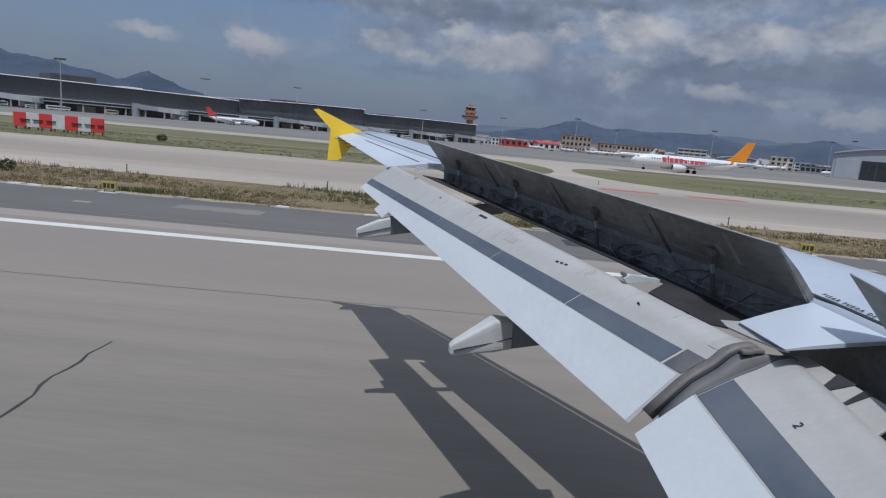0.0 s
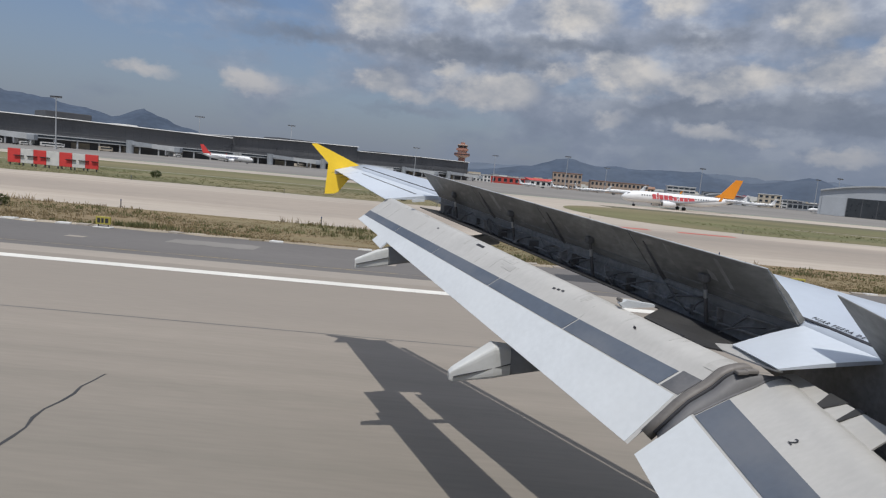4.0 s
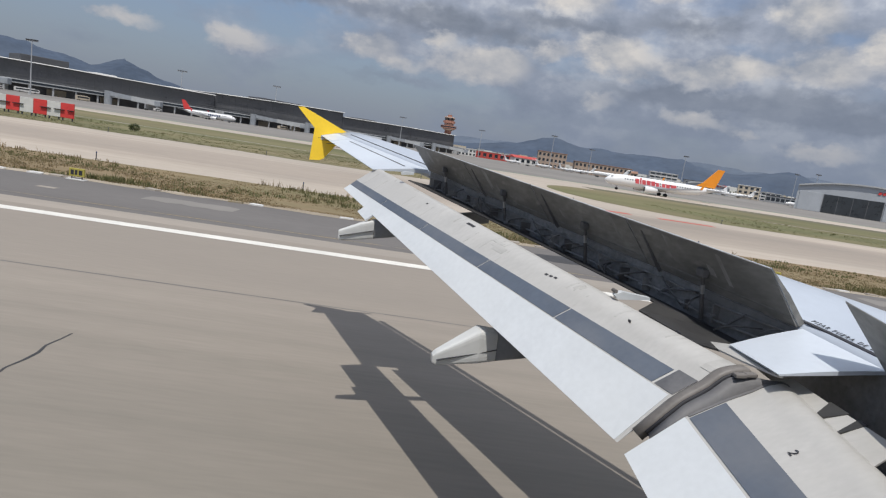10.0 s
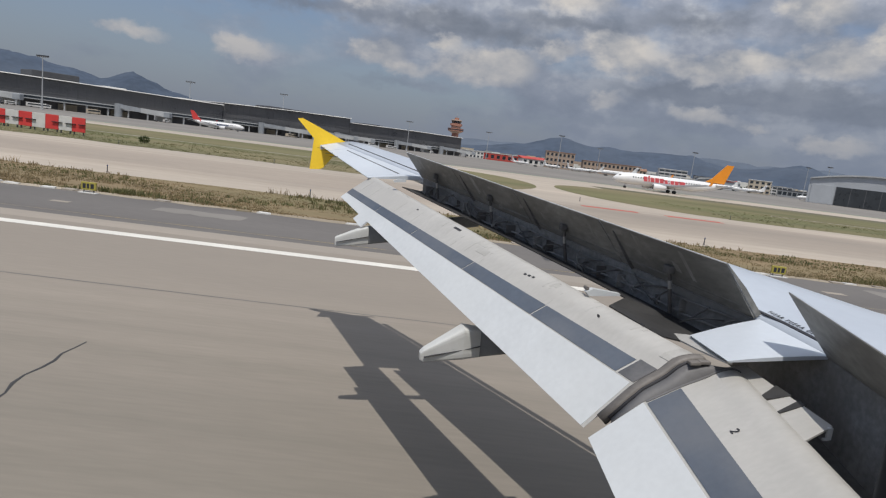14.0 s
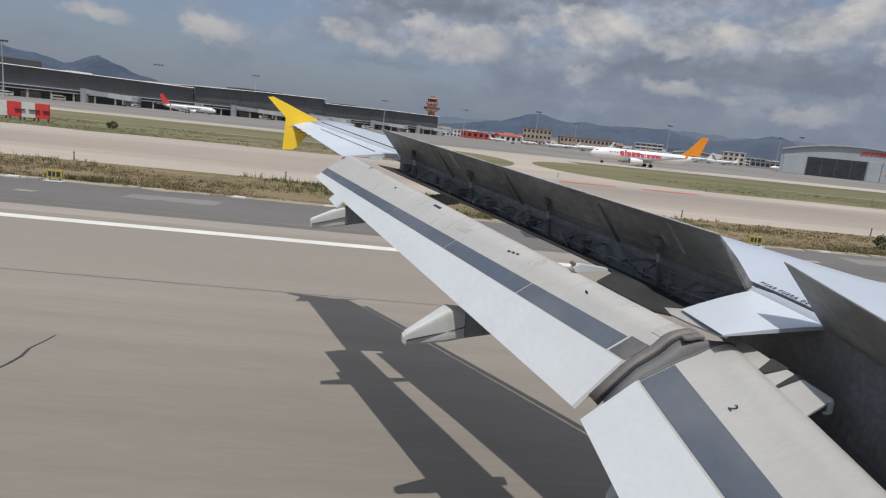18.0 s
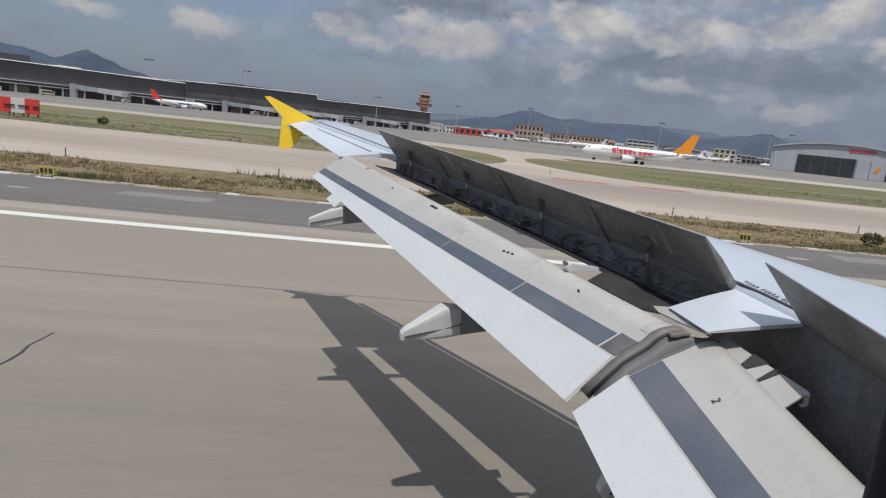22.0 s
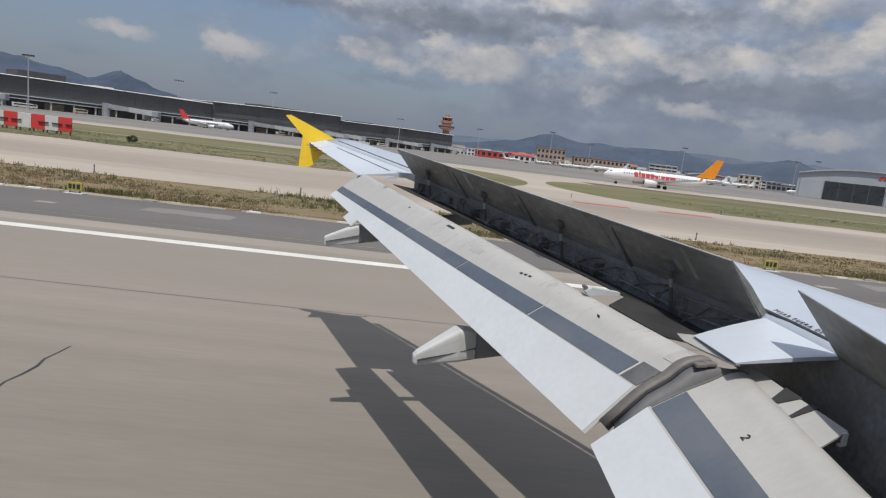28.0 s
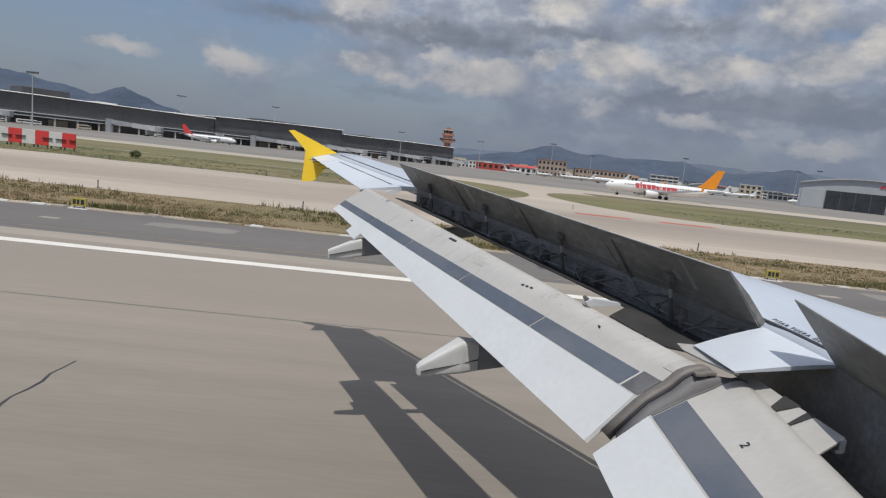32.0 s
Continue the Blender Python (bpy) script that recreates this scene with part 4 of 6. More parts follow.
    for i in range(34):
        y = 6.75 + i * 0.18 + rnd.uniform(-0.08, 0.08)
        a, c = in_bay(y, 0.03, rnd.uniform(0.06, 0.2)), in_bay(min(12.9, max(6.66, y + rnd.uniform(-0.4, 0.4))), rnd.uniform(0.03, 0.24), rnd.uniform(0.2, 0.30))
        sag = (a + c) / 2 + Vector((-rnd.uniform(0.03, 0.14), 0, rnd.uniform(-0.03, 0.08)))
        bend = [a * (1 - f) ** 2 + sag * (2 * f * (1 - f)) + c * f * f for f in (0, 0.2, 0.4, 0.6, 0.8, 1)]
        part("hose", bent_tube(bend, 0.006 + 0.003 * (i % 3), 6), M["bay_floor"] if i % 3 else M["bay"], plane, "", True)
    for i in range(15):
        y = 6.9 + i * 0.405 + rnd.uniform(-0.12, 0.12)
        d, h = rnd.uniform(0.05, 0.16), rnd.uniform(0.1, 0.22)
        p = in_bay(y, d, 0.30)
        bm = box((p.x, y - 0.012, p.z), (p.x + d, y + 0.012, p.z + h), 0.004)
        add_box(bm, (p.x - 0.02, y - 0.05, p.z + h * 0.3), (p.x + 0.03, y + 0.05, p.z + h * 0.3 + 0.03), 0.004)
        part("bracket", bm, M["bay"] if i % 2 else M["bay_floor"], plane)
    # outer flap
    o, n, y0, y1 = OUTER_OUT, OUTER_IN, 13.1, 6.20
    flap = flap_body("outer_flap", o, n, y0, y1, 0.11, 10, plane,
                     "extended beige-grey outer flap with a dark stripe")
    cuts = [0.0, 0.19, 0.38, 0.592, 0.793, 0.970]
    for a, b in zip(cuts, cuts[1:]):
        part("stripe_panel", flap_panel(o, n, y0, y1, 5.02, 5.98, a + 0.0013, b - 0.0013, 0.006), M["stripe"], flap, "dark blue-grey stripe panel")
    part("trailing_panel", flap_panel(o, n, y0, y1, 6.02, 7.0, 0.0, 0.995, 0.004, 1, 10), M["flap_edge"], flap, "pale trailing edge panel")
    part("edge_tab", flap_panel(o, n, y0, y1, 6.95, 7.62, 0.150, 0.208, 0.005, 1, 2, -0.02), M["flap_edge"], flap, "small pale tab on the trailing edge")
    part("corner_plate", flap_panel(o, n, y0, y1, 4.9, 5.97, 0.9725, 0.998, 0.006, 2, 2), M["seal_dark"], flap, "dark plate beside the seal")
    part("recess_slot", flap_panel(o, n, y0, y1, 3.55, 3.78, 0.452, 0.476, 0.006, 1, 2), M["mark"], flap, "dark narrow slot in the skin")
    for f, k, s in ((0.872, 4.1, 0.022), (0.915, 2.7, 0.03)):
        p = flap_point(o, n, y0, y1, k, f, 0.004)
        part("lift_eye", box((p.x - s * 0.3, p.y - s, p.z - 0.01), (p.x + s * 0.3, p.y + s, p.z + 0.018), 0.006), M["mark"], flap)
    for f, k in ((0.700, 4.05), (0.709, 4.0), (0.718, 3.95), (0.462, 6.52), (0.472, 6.42), (0.30, 3.9)):
        part("stencil_bar", flap_panel(o, n, y0, y1, k, k + (0.10 if k > 6 else 0.14), f, f + 0.0055, 0.003, 1, 1), M["mark"], flap)
    srnd = random.Random(12)
    for i in range(16):
        f, k = srnd.choice((0.12, 0.30, 0.44, 0.56, 0.58, 0.76, 0.83, 0.93)) + srnd.uniform(-0.02, 0.02), srnd.uniform(2.6, 3.6)
        part("streak", flap_panel(o, n, y0, y1, k, k + srnd.uniform(0.4, 1.2), f, f + srnd.uniform(0.001, 0.004), 0.002, 3, 1), M["scuff"], flap, "faint greasy streak")
    for f, k, w in ((0.545, 3.7, 0.03), (0.555, 4.0, 0.04), (0.565, 4.2, 0.03), (0.20, 2.6, 0.02), (0.21, 3.0, 0.02), (0.70, 5.0, 0.03)):
        part("scuff", flap_panel(o, n, y0, y1, k, k + 0.22, f, f + w, 0.0025, 1, 2), M["scuff"], flap, "dark greasy scuff")
    for f in (0.04, 0.10, 0.245, 0.33, 0.50, 0.60, 0.79):
        part("panel_seam", flap_panel(o, n, y0, y1, 2.2, 4.9, f, f + 0.0014, 0.002, 3, 1), M["scuff"], flap)
    # inner flap
    o2, n2, z0, z1 = INNER_OUT, INNER_IN, 5.99, 1.34
    inner = flap_body("inner_flap", o2, n2, z0, z1, 0.12, 8, plane,
                      "extended beige-grey inner flap with a dark stripe")
    part("stripe_panel", flap_panel(o2, n2, z0, z1, 5.0, 5.98, 0.009, 0.99, 0.006, 1, 8), M["stripe"], inner, "dark blue-grey stripe panel")
    part("trailing_panel", flap_panel(o2, n2, z0, z1, 6.03, 7.0, 0.0, 1.0, 0.004, 1, 8), M["flap_edge"], inner, "pale trailing edge panel")
    for f, k, w, h in ((0.40, 3.3, 0.03, 0.5), (0.44, 3.9, 0.05, 0.4), (0.50, 3.1, 0.04, 0.6)):
        part("worn_patch", flap_panel(o2, n2, z0, z1, k, k + h, f, f + w, 0.0025, 1, 2), M["scuff"], inner, "rubbed patch in the paint")
    p, q, r = (flap_point(o2, n2, z0, z1, k, f, 0.007) for k, f in ((4.42, 0.157), (4.42, 0.257), (4.9, 0.157)))
    ex = (q - p).normalized()
    ez = ex.cross(p - r).normalized()
    ez = ez if ez.z > 0 else -ez
    ey = ez.cross(ex)
    text("stencil", "2", 0.095, Matrix.Translation(p) @ Matrix((ex, ey, ez)).transposed().to_4x4(), M["mark"], inner, "black stencilled number")
    # seal between the flaps
    def seal(name, ya, yb, k0, k1, lift, material, parent, label, m=14):
        rows = []
        for i in range(m + 1):
            k = k0 + (k1 - k0) * i / m
            a = flap_point(o, n, y0, y1, k, 1.0, lift)
            low = flap_point(o, n, y0, y1, k, 1.0, -0.05)
            c = flap_point(o, n, y0, y1, k, 1.0, lift * 0.55)
            rows.append([(low.x, ya, low.z), (c.x, ya, c.z), (a.x, ya + (yb - ya) * 0.3, a.z), (a.x, ya + (yb - ya) * 0.7, a.z), (c.x, yb, c.z), (low.x, yb, low.z)])
        return part(name, loft(rows), material, parent, label, True)
    seal("seal_ridge", 6.095, 6.195, 2.3, 6.72, 0.030, M["seal"], flap, "worn brown-grey rubber seal over the flap joint")
    seal("seal_groove", 6.078, 6.095, 1.6, 6.62, 0.004, M["mark"], flap, "black gap beside the seal")
    rows = []
    for i in range(17):
        k = 1.3 + 5.3 * i / 16
        a, b = flap_point(o, n, y0, y1, k, 1.0, -0.010), flap_point(o2, n2, z0, z1, k, 0.0, 0.008)
        lo, lb = flap_point(o, n, y0, y1, k, 1.0, -0.09), flap_point(o2, n2, z0, z1, k, 0.0, -0.03)
        rows.append([(lo.x, 6.065, lo.z), (a.x, 6.065, a.z), ((a.x + b.x) / 2, 6.02, (a.z + b.z) / 2), (b.x, 5.985, b.z), (lb.x, 5.985, lb.z)])
    part("seal_flat", loft(rows), M["seal_dark"], flap, "flat worn part of the seal", True)
    part("end_panel", flap_panel(o2, n2, z0, z1, 1.6, 5.97, 0.0, 0.006, 0.008, 8, 2), M["seal_dark"], inner, "dark panel at the inner flap's end")
    part("seal_cap", flap_panel(o, n, y0, y1, 2.5, 4.3, 0.985, 0.9985, 0.005, 6, 2), M["scuff"], flap, "scuffed pale grey cap")
    for k in (3.0, 3.5):
        c = flap_point(o, n, y0, y1, k, 1.0, 0.035)
        part("latch", box((c.x - 0.05, 6.01, c.z - 0.05), (c.x + 0.05, 6.07, c.z - 0.018), 0.008), M["seal"], flap)
    # track fairings
    build_fairing(flap, [(0.975, 1.925, 1.835), (1.015, 1.965, 1.815), (1.48, 2.265, 1.868), (1.68, 2.24, 1.90), (2.1, 2.22, 1.95), (2.7, 2.3, 2.1)], 8.35, 0.135, 3)
    build_fairing(flap, [(-0.145, 2.63, 2.492), (-0.125, 2.645, 2.478), (0.22, 2.795, 2.515), (0.41, 2.85, 2.545), (0.85, 2.92, 2.61), (1.3, 3.0, 2.8), (2.3, 3.15, 2.95)], 11.7, 0.11, 3)
    build_fairing(inner, [(2.36, 1.52, 1.46), (2.42, 1.6, 1.38), (2.8, 1.95, 1.4), (3.1, 2.0, 1.45), (3.5, 2.1, 1.7), (4.0, 2.3, 2.1)], 5.8, 0.12, 3)
    # track fittings standing in the bay
    part("flap_carriage", loft([[(2.58, y, 2.985), (2.66, y, 3.02), (2.97, y, 2.975), (2.97, y, 2.95), (2.62, y, 2.94)] for y in (7.45, 7.52)]), M["flap_edge"], plane, "white flap carriage arm")
    part("carriage_joint", tube((2.60, 7.47, 3.015), (2.60, 7.54, 3.015), 0.020, None, 12), M["seal"], plane, "rusty carriage joint")
    part("flap_carriage", loft([[(x, y, z) for x, z in ((0.80, 3.62), (0.88, 3.65), (1.02, 3.64), (1.02, 3.61), (0.82, 3.59))] for y in (12.0, 12.06)]), M["flap_edge"], plane)
    # slats drooped ahead of the leading edge, with a slit behind them
    slat_cuts = [6.0, 8.5, 11.1, 13.7, 16.35]
    for ya, yb in zip(slat_cuts, slat_cuts[1:]):
        rings = []
        for y in (ya + 0.02, yb - 0.02):
            lx, lz = along(LEAD_X, y), along(HINGE_Z, y) - nose_drop(y, 1.0)
            rings.append([(lx + dx, y, lz + dz) for dx, dz in ((0.05, -0.03), (0.11, 0.0), (0.18, -0.03), (0.23, -0.10), (0.20, -0.17), (0.10, -0.2), (0.07, -0.12))])
        part("slat", loft(rings), M["wing"], plane, "drooped leading edge slat")
    # stencils along the walking line
    def skin_frame(y, d, size):
        span = along(LEAD_X, y) - along(HINGE_X, y)
        p = Vector(wing_top(y, d / span))
        a = Vector(wing_top(y - 0.2, (d) / (along(LEAD_X, y - 0.2) - along(HINGE_X, y - 0.2))))
        b = Vector(wing_top(y, (d + 0.1) / span))
        ex = (a - p).normalized()
        ez = ex.cross(b - p).normalized()
        ey = ez.cross(ex)
        return Matrix.Translation(p + ez * 0.006) @ Matrix((ex, ey, ez)).transposed().to_4x4()
    text("stencil", "NO PISAR FUERA DE LINEA", 0.058, skin_frame(6.31, 0.14, 0.1), M["mark"], plane, "black walking warning stencil", 1.5)
    for y in (7.9, 8.8):
        for d, w in ((0.16, 0.33), (0.24, 0.27)):
            m = skin_frame(y, d, 0.05)
            bm = box((-w, -0.02, -0.002), (w, 0.02, 0.002))
            ob = part("stencil_bar", bm, M["mark"], plane)
            ob.matrix_basis = m
    return plane


own = build_own_airliner()

# ---- the airport ----


def build_terminal():
    at, turn = (-221, 448, -0.07), 40.2
    t = thing("terminal_building", "long dark glass terminal with white roof edges and a pale walkway", "terminal", at=at, turn=turn)
    sections = [(-560, -330, 19.5, 20.5), (-330, -120, 22.5, 24.0), (-120, 148, 19.2, 19.6), (148, 288, 21.5, 25.0), (288, 470, 20.8, 22.5)]
    for s0, s1, h0, h1 in sections:
        wall = part("facade", loft([[(s, 0, 0), (s, 60, 0), (s, 60, h), (s, 0, h)] for s, h in ((s0, h0), ((s0 + s1) / 2, (h0 + h1) / 2 + 0.5), (s1 - 0.5, h1))]), M["facade"], t, "dark glass and metal facade")
        part("roof_edge", loft([[(s, -2.4, h + 0.05), (s, 61, h + 0.05), (s, 61, h + 0.8), (s, -2.0, h + 0.55)] for s, h in ((s0, h0), ((s0 + s1) / 2, (h0 + h1) / 2 + 0.5), (s1 - 0.6, h1))]), M["roof_white"], wall, "pale overhanging roof edge")
        bm = bmesh.new()
        n = int((s1 - s0) / 6)
        for i in range(n):
            s = s0 + 1 + i * 6
            add_box(bm, (s, -0.12, 6.5), (s + 0.22, 0.02, min(h0, h1) - 0.2))
        tagged(part("mullions", bm, M["facade_rib"], wall), kind="stuff")
        for z in (10.5, 15.0):
            part("transom", box((s0 + 0.3, -0.28, z), (s1 - 0.8, 0.01, z + 0.4)), M["facade_rib"], wall)
        part("walkway", box((s0 + 2, -9, 5.2), (s1 - 2, -0.4, 8.0), 0.15), M["deck"], t, "pale raised walkway along the facade")
        part("walkway_glazing", box((s0 + 4, -9.06, 6.0), (s1 - 4, -8.9, 7.4)), M["glass"], t)
        for i in range(int((s1 - s0) / 14)):
            part("column", box((s0 + 6 + i * 14, -8.4, 0), (s0 + 7 + i * 14, -7.4, 5.3)), M["deck"], t)
        # openings under the walkway: pale service doors
        for i in range(int((s1 - s0) / 34)):
            s = s0 + 9 + i * 34
            part("service_door", box((s, -0.25, 0), (s + 12, -0.02, 4.2)), M["cream_wall"] if i % 3 else M["white_wall"], wall)
    for s, w, h in ((-470, 40, 4), (-250, 36, 6), (14, 30, 5.0), (62, 15, 1.2), (120, 14, 0.8), (205, 44, 5.5), (330, 20, 3)):
        part("roof_plant", box((s, 18, 19), (s + w, 44, 20.5 + h), 0.4), M["plant"] if w > 18 else M["roof_white"], t, "dark boxed roof plant" if w > 18 else "small pale roof plant")
    for i in range(9):
        part("rooflight", box((-100 + i * 6, 6, 19.5), (-97.5 + i * 6, 9, 21.6), 0.2), M["roof_white"], t)
    return t


def build_jet_bridge(at, turn, length):
    j = thing("jet_bridge", "grey ribbed passenger boarding bridge at the terminal", "jet bridge", "boarding bridges", at=at, turn=turn)
    part("rotunda", tube((0, 0, 0), (0, 0, 9.6), 2.6, None, 20), M["jetway"], j)
    part("tunnel", loft([[(x, -1.5, z), (x, 1.5, z), (x, 1.5, z + 2.8), (x, -1.5, z + 2.8)] for x, z in ((1.5, 6.3), (length * 0.5, 5.3))]), M["jetway"], j)
    part("tunnel", loft([[(x, -1.8, z), (x, 1.8, z), (x, 1.8, z + 3.3), (x, -1.8, z + 3.3)] for x, z in ((length * 0.5, 5.0), (length, 4.0))]), M["deck"], j)
    part("cab", box((length - 0.4, -2.4, 3.6), (length + 4, 2.4, 7.4), 0.4), M["jetway"], j)
    drive = part("drive_column", box((length * 0.8 - 0.5, -1.9, 0.8), (length * 0.8 + 0.5, 1.9, 4.4), 0.1), M["steel"], j)
    for y in (-1.6, 1.6):
        part("wheel", tube((length * 0.8, y - 0.3, 0.65), (length * 0.8, y + 0.3, 0.65), 0.65, None, 14), M["tyre"], drive)
    return j


def build_tower(at):
    t = thing("control_tower", "reddish airport control tower with stepped galleries", "control tower", at=at, turn=20)
    def octa(z0, z1, r0, r1, n=8):
        return loft([[(r * math.cos(2 * math.pi * (i + 0.5) / n), r * math.sin(2 * math.pi * (i + 0.5) / n), z) for i in range(n)] for z, r in ((z0, r0), (z1, r1))])
    part("shaft", octa(0, 36, 5.2, 4.6), M["tower"], t, "reddish concrete shaft")
    part("lower_gallery", octa(30, 33, 5.0, 10.5), M["tower_pale"], t)
    part("lower_deck", octa(33, 36.5, 11.0, 11.0), M["tower"], t)
    part("gallery_window", octa(34.0, 35.4, 11.08, 11.08), M["glass"], t)
    part("upper_gallery", octa(36.5, 40, 6.5, 6.5), M["tower_pale"], t)
    part("upper_deck", octa(40, 43, 8.6, 8.2), M["tower"], t)
    cab = part("cab", octa(43, 47, 5.6, 7.0), M["glass"], t, "dark glazed control cab")
    part("roof", octa(47, 48.2, 7.4, 7.0), M["tower_pale"], cab)
    for i in range(8):
        a = 2 * math.pi * (i + 0.5) / 8
        part("mullion", tube((5.65 * math.cos(a), 5.65 * math.sin(a), 43), (7.05 * math.cos(a), 7.05 * math.sin(a), 47), 0.22, None, 6), M["tower_pale"], cab)
    part("equipment_room", octa(48.2, 51, 3.2, 3.0), M["tower"], t)
    for dx, h in ((-1.2, 56), (0.8, 58), (1.8, 54.5)):
        part("antenna", tube((dx, 0.4, 51), (dx, 0.4, h), 0.16, 0.06, 6), M["mast"], t)
    part("base_block", box((-16, -9, 0), (16, 9, 9), 0.3), M["white_wall"], t, "low white base block")
    part("base_window", box((-15, -9.1, 3), (15, -8.95, 6)), M["glass"], t)
    return t


def build_mast(at, h):
    m = thing("lamp_mast", "tall grey steel floodlight mast on the apron", "lamp mast", "apron floodlights", at=at, turn=random.Random(int(h * 7)).uniform(-20, 20))
    part("pole", tube((0, 0, 0), (0, 0, h), 0.42, 0.2, 10), M["mast"], m)
    head = part("head_frame", box((-3.6, -0.25, h - 0.4), (3.6, 0.25, h + 0.1), 0.05), M["mast"], m)
    for i in range(6):
        part("floodlight", box((-3.4 + i * 1.25, -0.7, h + 0.1), (-2.6 + i * 1.25, 0.3, h + 0.75), 0.08), M["plant"], head)
    part("lightning_rod", tube((0, 0, h), (0, 0, h + 2.2), 0.06, 0.03, 6), M["mast"], m)
    part("footing", box((-0.8, -0.8, -0.1), (0.8, 0.8, 0.5), 0.05), M["deck"], m)
    return m


def build_airliner(label, at, turn, length=38.0, tail="plane_white", belly="plane_white", nose=None, engines="wing", letters=None, group="parked airliners"):
    a = thing("airliner", label, "airliner", group, at=at, turn=turn)
    k = length / 38.0
    r, cz = 1.95 * k, 3.4 * k
    stations = [(19.0, 0.12, -0.5), (18.4, 0.45, -0.42), (17.2, 0.78, -0.25), (15.2, 0.97, -0.06), (13.0, 1.0, 0), (-8.0, 1.0, 0), (-13.0, 0.8, 0.28), (-17.0, 0.42, 0.75), (-19.2, 0.14, 1.0)]
    rings = [[(x * k, r * s * math.cos(2 * math.pi * i / 20), cz + dz * k + r * s * math.sin(2 * math.pi * i / 20)) for i in range(20)] for x, s, dz in stations]
    hull = part("fuselage", loft(rings), M[belly], a, "", True)
    if nose:
        part("nose", loft([[(x, y * 1.012, cz + (z - cz) * 1.012) for x, y, z in rg] for rg in rings[:5]]), M[nose], hull, "coloured nose", True)
    part("cockpit_glass", box((16.2 * k, -1.2 * k, cz + 0.62 * k), (17.35 * k, 1.2 * k, cz + 1.05 * k), 0.15 * k), M["glass"], hull)
    bm = bmesh.new()
    for i in range(int(24 * k / 0.9)):
        for s in (-1, 1):
            x = -10 * k + i * 0.9
            add_box(bm, (x, s * r * 0.985 - 0.05, cz + 0.45 * k), (x + 0.35, s * r * 0.985 + 0.05, cz + 0.85 * k))
    tagged(part("window_row", bm, M["glass"], hull), kind="stuff")
    fin = [(-12.5, cz + 2.0 * k), (-14.5, cz + 3.2 * k), (-18.9, cz + 8.3 * k), (-21.2, cz + 8.3 * k), (-19.0, cz + 1.8 * k)]
    fin = [(x * k, z) for x, z in fin]
    part("tail_fin", loft([[(x, -0.18 * k, z) for x, z in fin], [(x, 0.18 * k, z) for x, z in fin]]), M[tail], a, "coloured tail fin")
    for s in (-1, 1):
        high = engines == "tail"
        tz = cz + (7.6 if high else 1.1) * k
        tx = -2.6 * k if high else 0
        stab = [((-15.6 * k + tx, 0.5 * k), (-19.0 * k + tx, 0.5 * k)), ((-19.2 * k + tx, 6.6 * k), (-20.8 * k + tx, 6.6 * k))]
        part("tailplane", loft([[(xa, s * y, tz + 0.15 * k), (xb, s * y, tz), (xb, s * y, tz - 0.06 * k), (xa, s * y, tz - 0.15 * k)] for (xa, y), (xb, _) in stab]), M["plane_grey" if not high else tail], a)
        wing = [(6.2, -1.4, 1.5, -1.1), (0.6, -2.6, 6.5, -0.7), (-5.6, -7.2, 17.0, 0.75)]
        part("wing", loft([[(xa * k, s * y * k, cz + dz * k + 0.25 * k), (xb * k, s * y * k, cz + dz * k), (xb * k, s * y * k, cz + dz * k - 0.05 * k), (xa * k, s * y * k, cz + dz * k - 0.2 * k)] for xa, xb, y, dz in wing]), M["plane_grey"], a, "grey swept wing")
        tip = [(-6.3, 0.8), (-7.2, 0.8), (-8.1, 3.0), (-7.5, 3.0)]
        part("winglet", loft([[(x * k, s * 17.0 * k, cz + z * k) for x, z in tip], [(x * k, s * 17.12 * k, cz + z * k) for x, z in tip]]), M[tail], a)
        ex, ey, ez = (4.6, 5.2, -1.75) if not high else (-9.5, 2.9, 0.7)
        eng = part("engine", loft([[(x * k, s * ey * k + rr * k * math.cos(2 * math.pi * i / 16), cz + ez * k + rr * k * math.sin(2 * math.pi * i / 16)) for i in range(16)] for x, rr in ((ex + 2.2, 0.98), (ex + 1.9, 1.08), (ex, 1.05), (ex - 2.2, 0.6))]), M[belly], a, "", True)
        part("intake", tube(((ex + 2.1) * k, s * ey * k, cz + ez * k), ((ex + 2.23) * k, s * ey * k, cz + ez * k), 0.85 * k, None, 16), M["inside_shade"], eng)
        part("pylon", box(((ex - 2) * k, s * ey * k - 0.15 * k, cz + (ez + 0.6) * k), ((ex + 0.6) * k, s * ey * k + 0.15 * k, cz + (ez + 1.3) * k)), M["plane_grey"], eng)
    for x, y, n in ((14.5, 0, 0.4), (-1.5, 2.8, 0.55), (-1.5, -2.8, 0.55)):
        leg = part("gear_leg", tube((x * k, y * k, 0.4), (x * k, y * k, cz - 1.4 * k), 0.14 * k), M["steel"], a)
        for d in (-0.4, 0.4):
            part("wheel", tube((x * k, (y + d) * k - 0.15, n * k), (x * k, (y + d) * k + 0.15, n * k), n * k, None, 14), M["tyre"], leg)
    if letters:
        x = letters[0]
        for w, h, slant in letters[2]:
            for s in (-1, 1):
                yy = s * (r + 0.02)
                sec = [(x * k, cz - 0.35 * k), ((x - w) * k, cz - 0.35 * k), ((x - w + slant) * k, cz + (h - 0.35) * k), ((x + slant) * k, cz + (h - 0.35) * k)]
                part("lettering_bar", loft([[(px, s * (r - 0.1), pz) for px, pz in sec], [(px, yy, pz) for px, pz in sec]]), M[letters[1]], hull)
            x -= w + 0.28
    return a


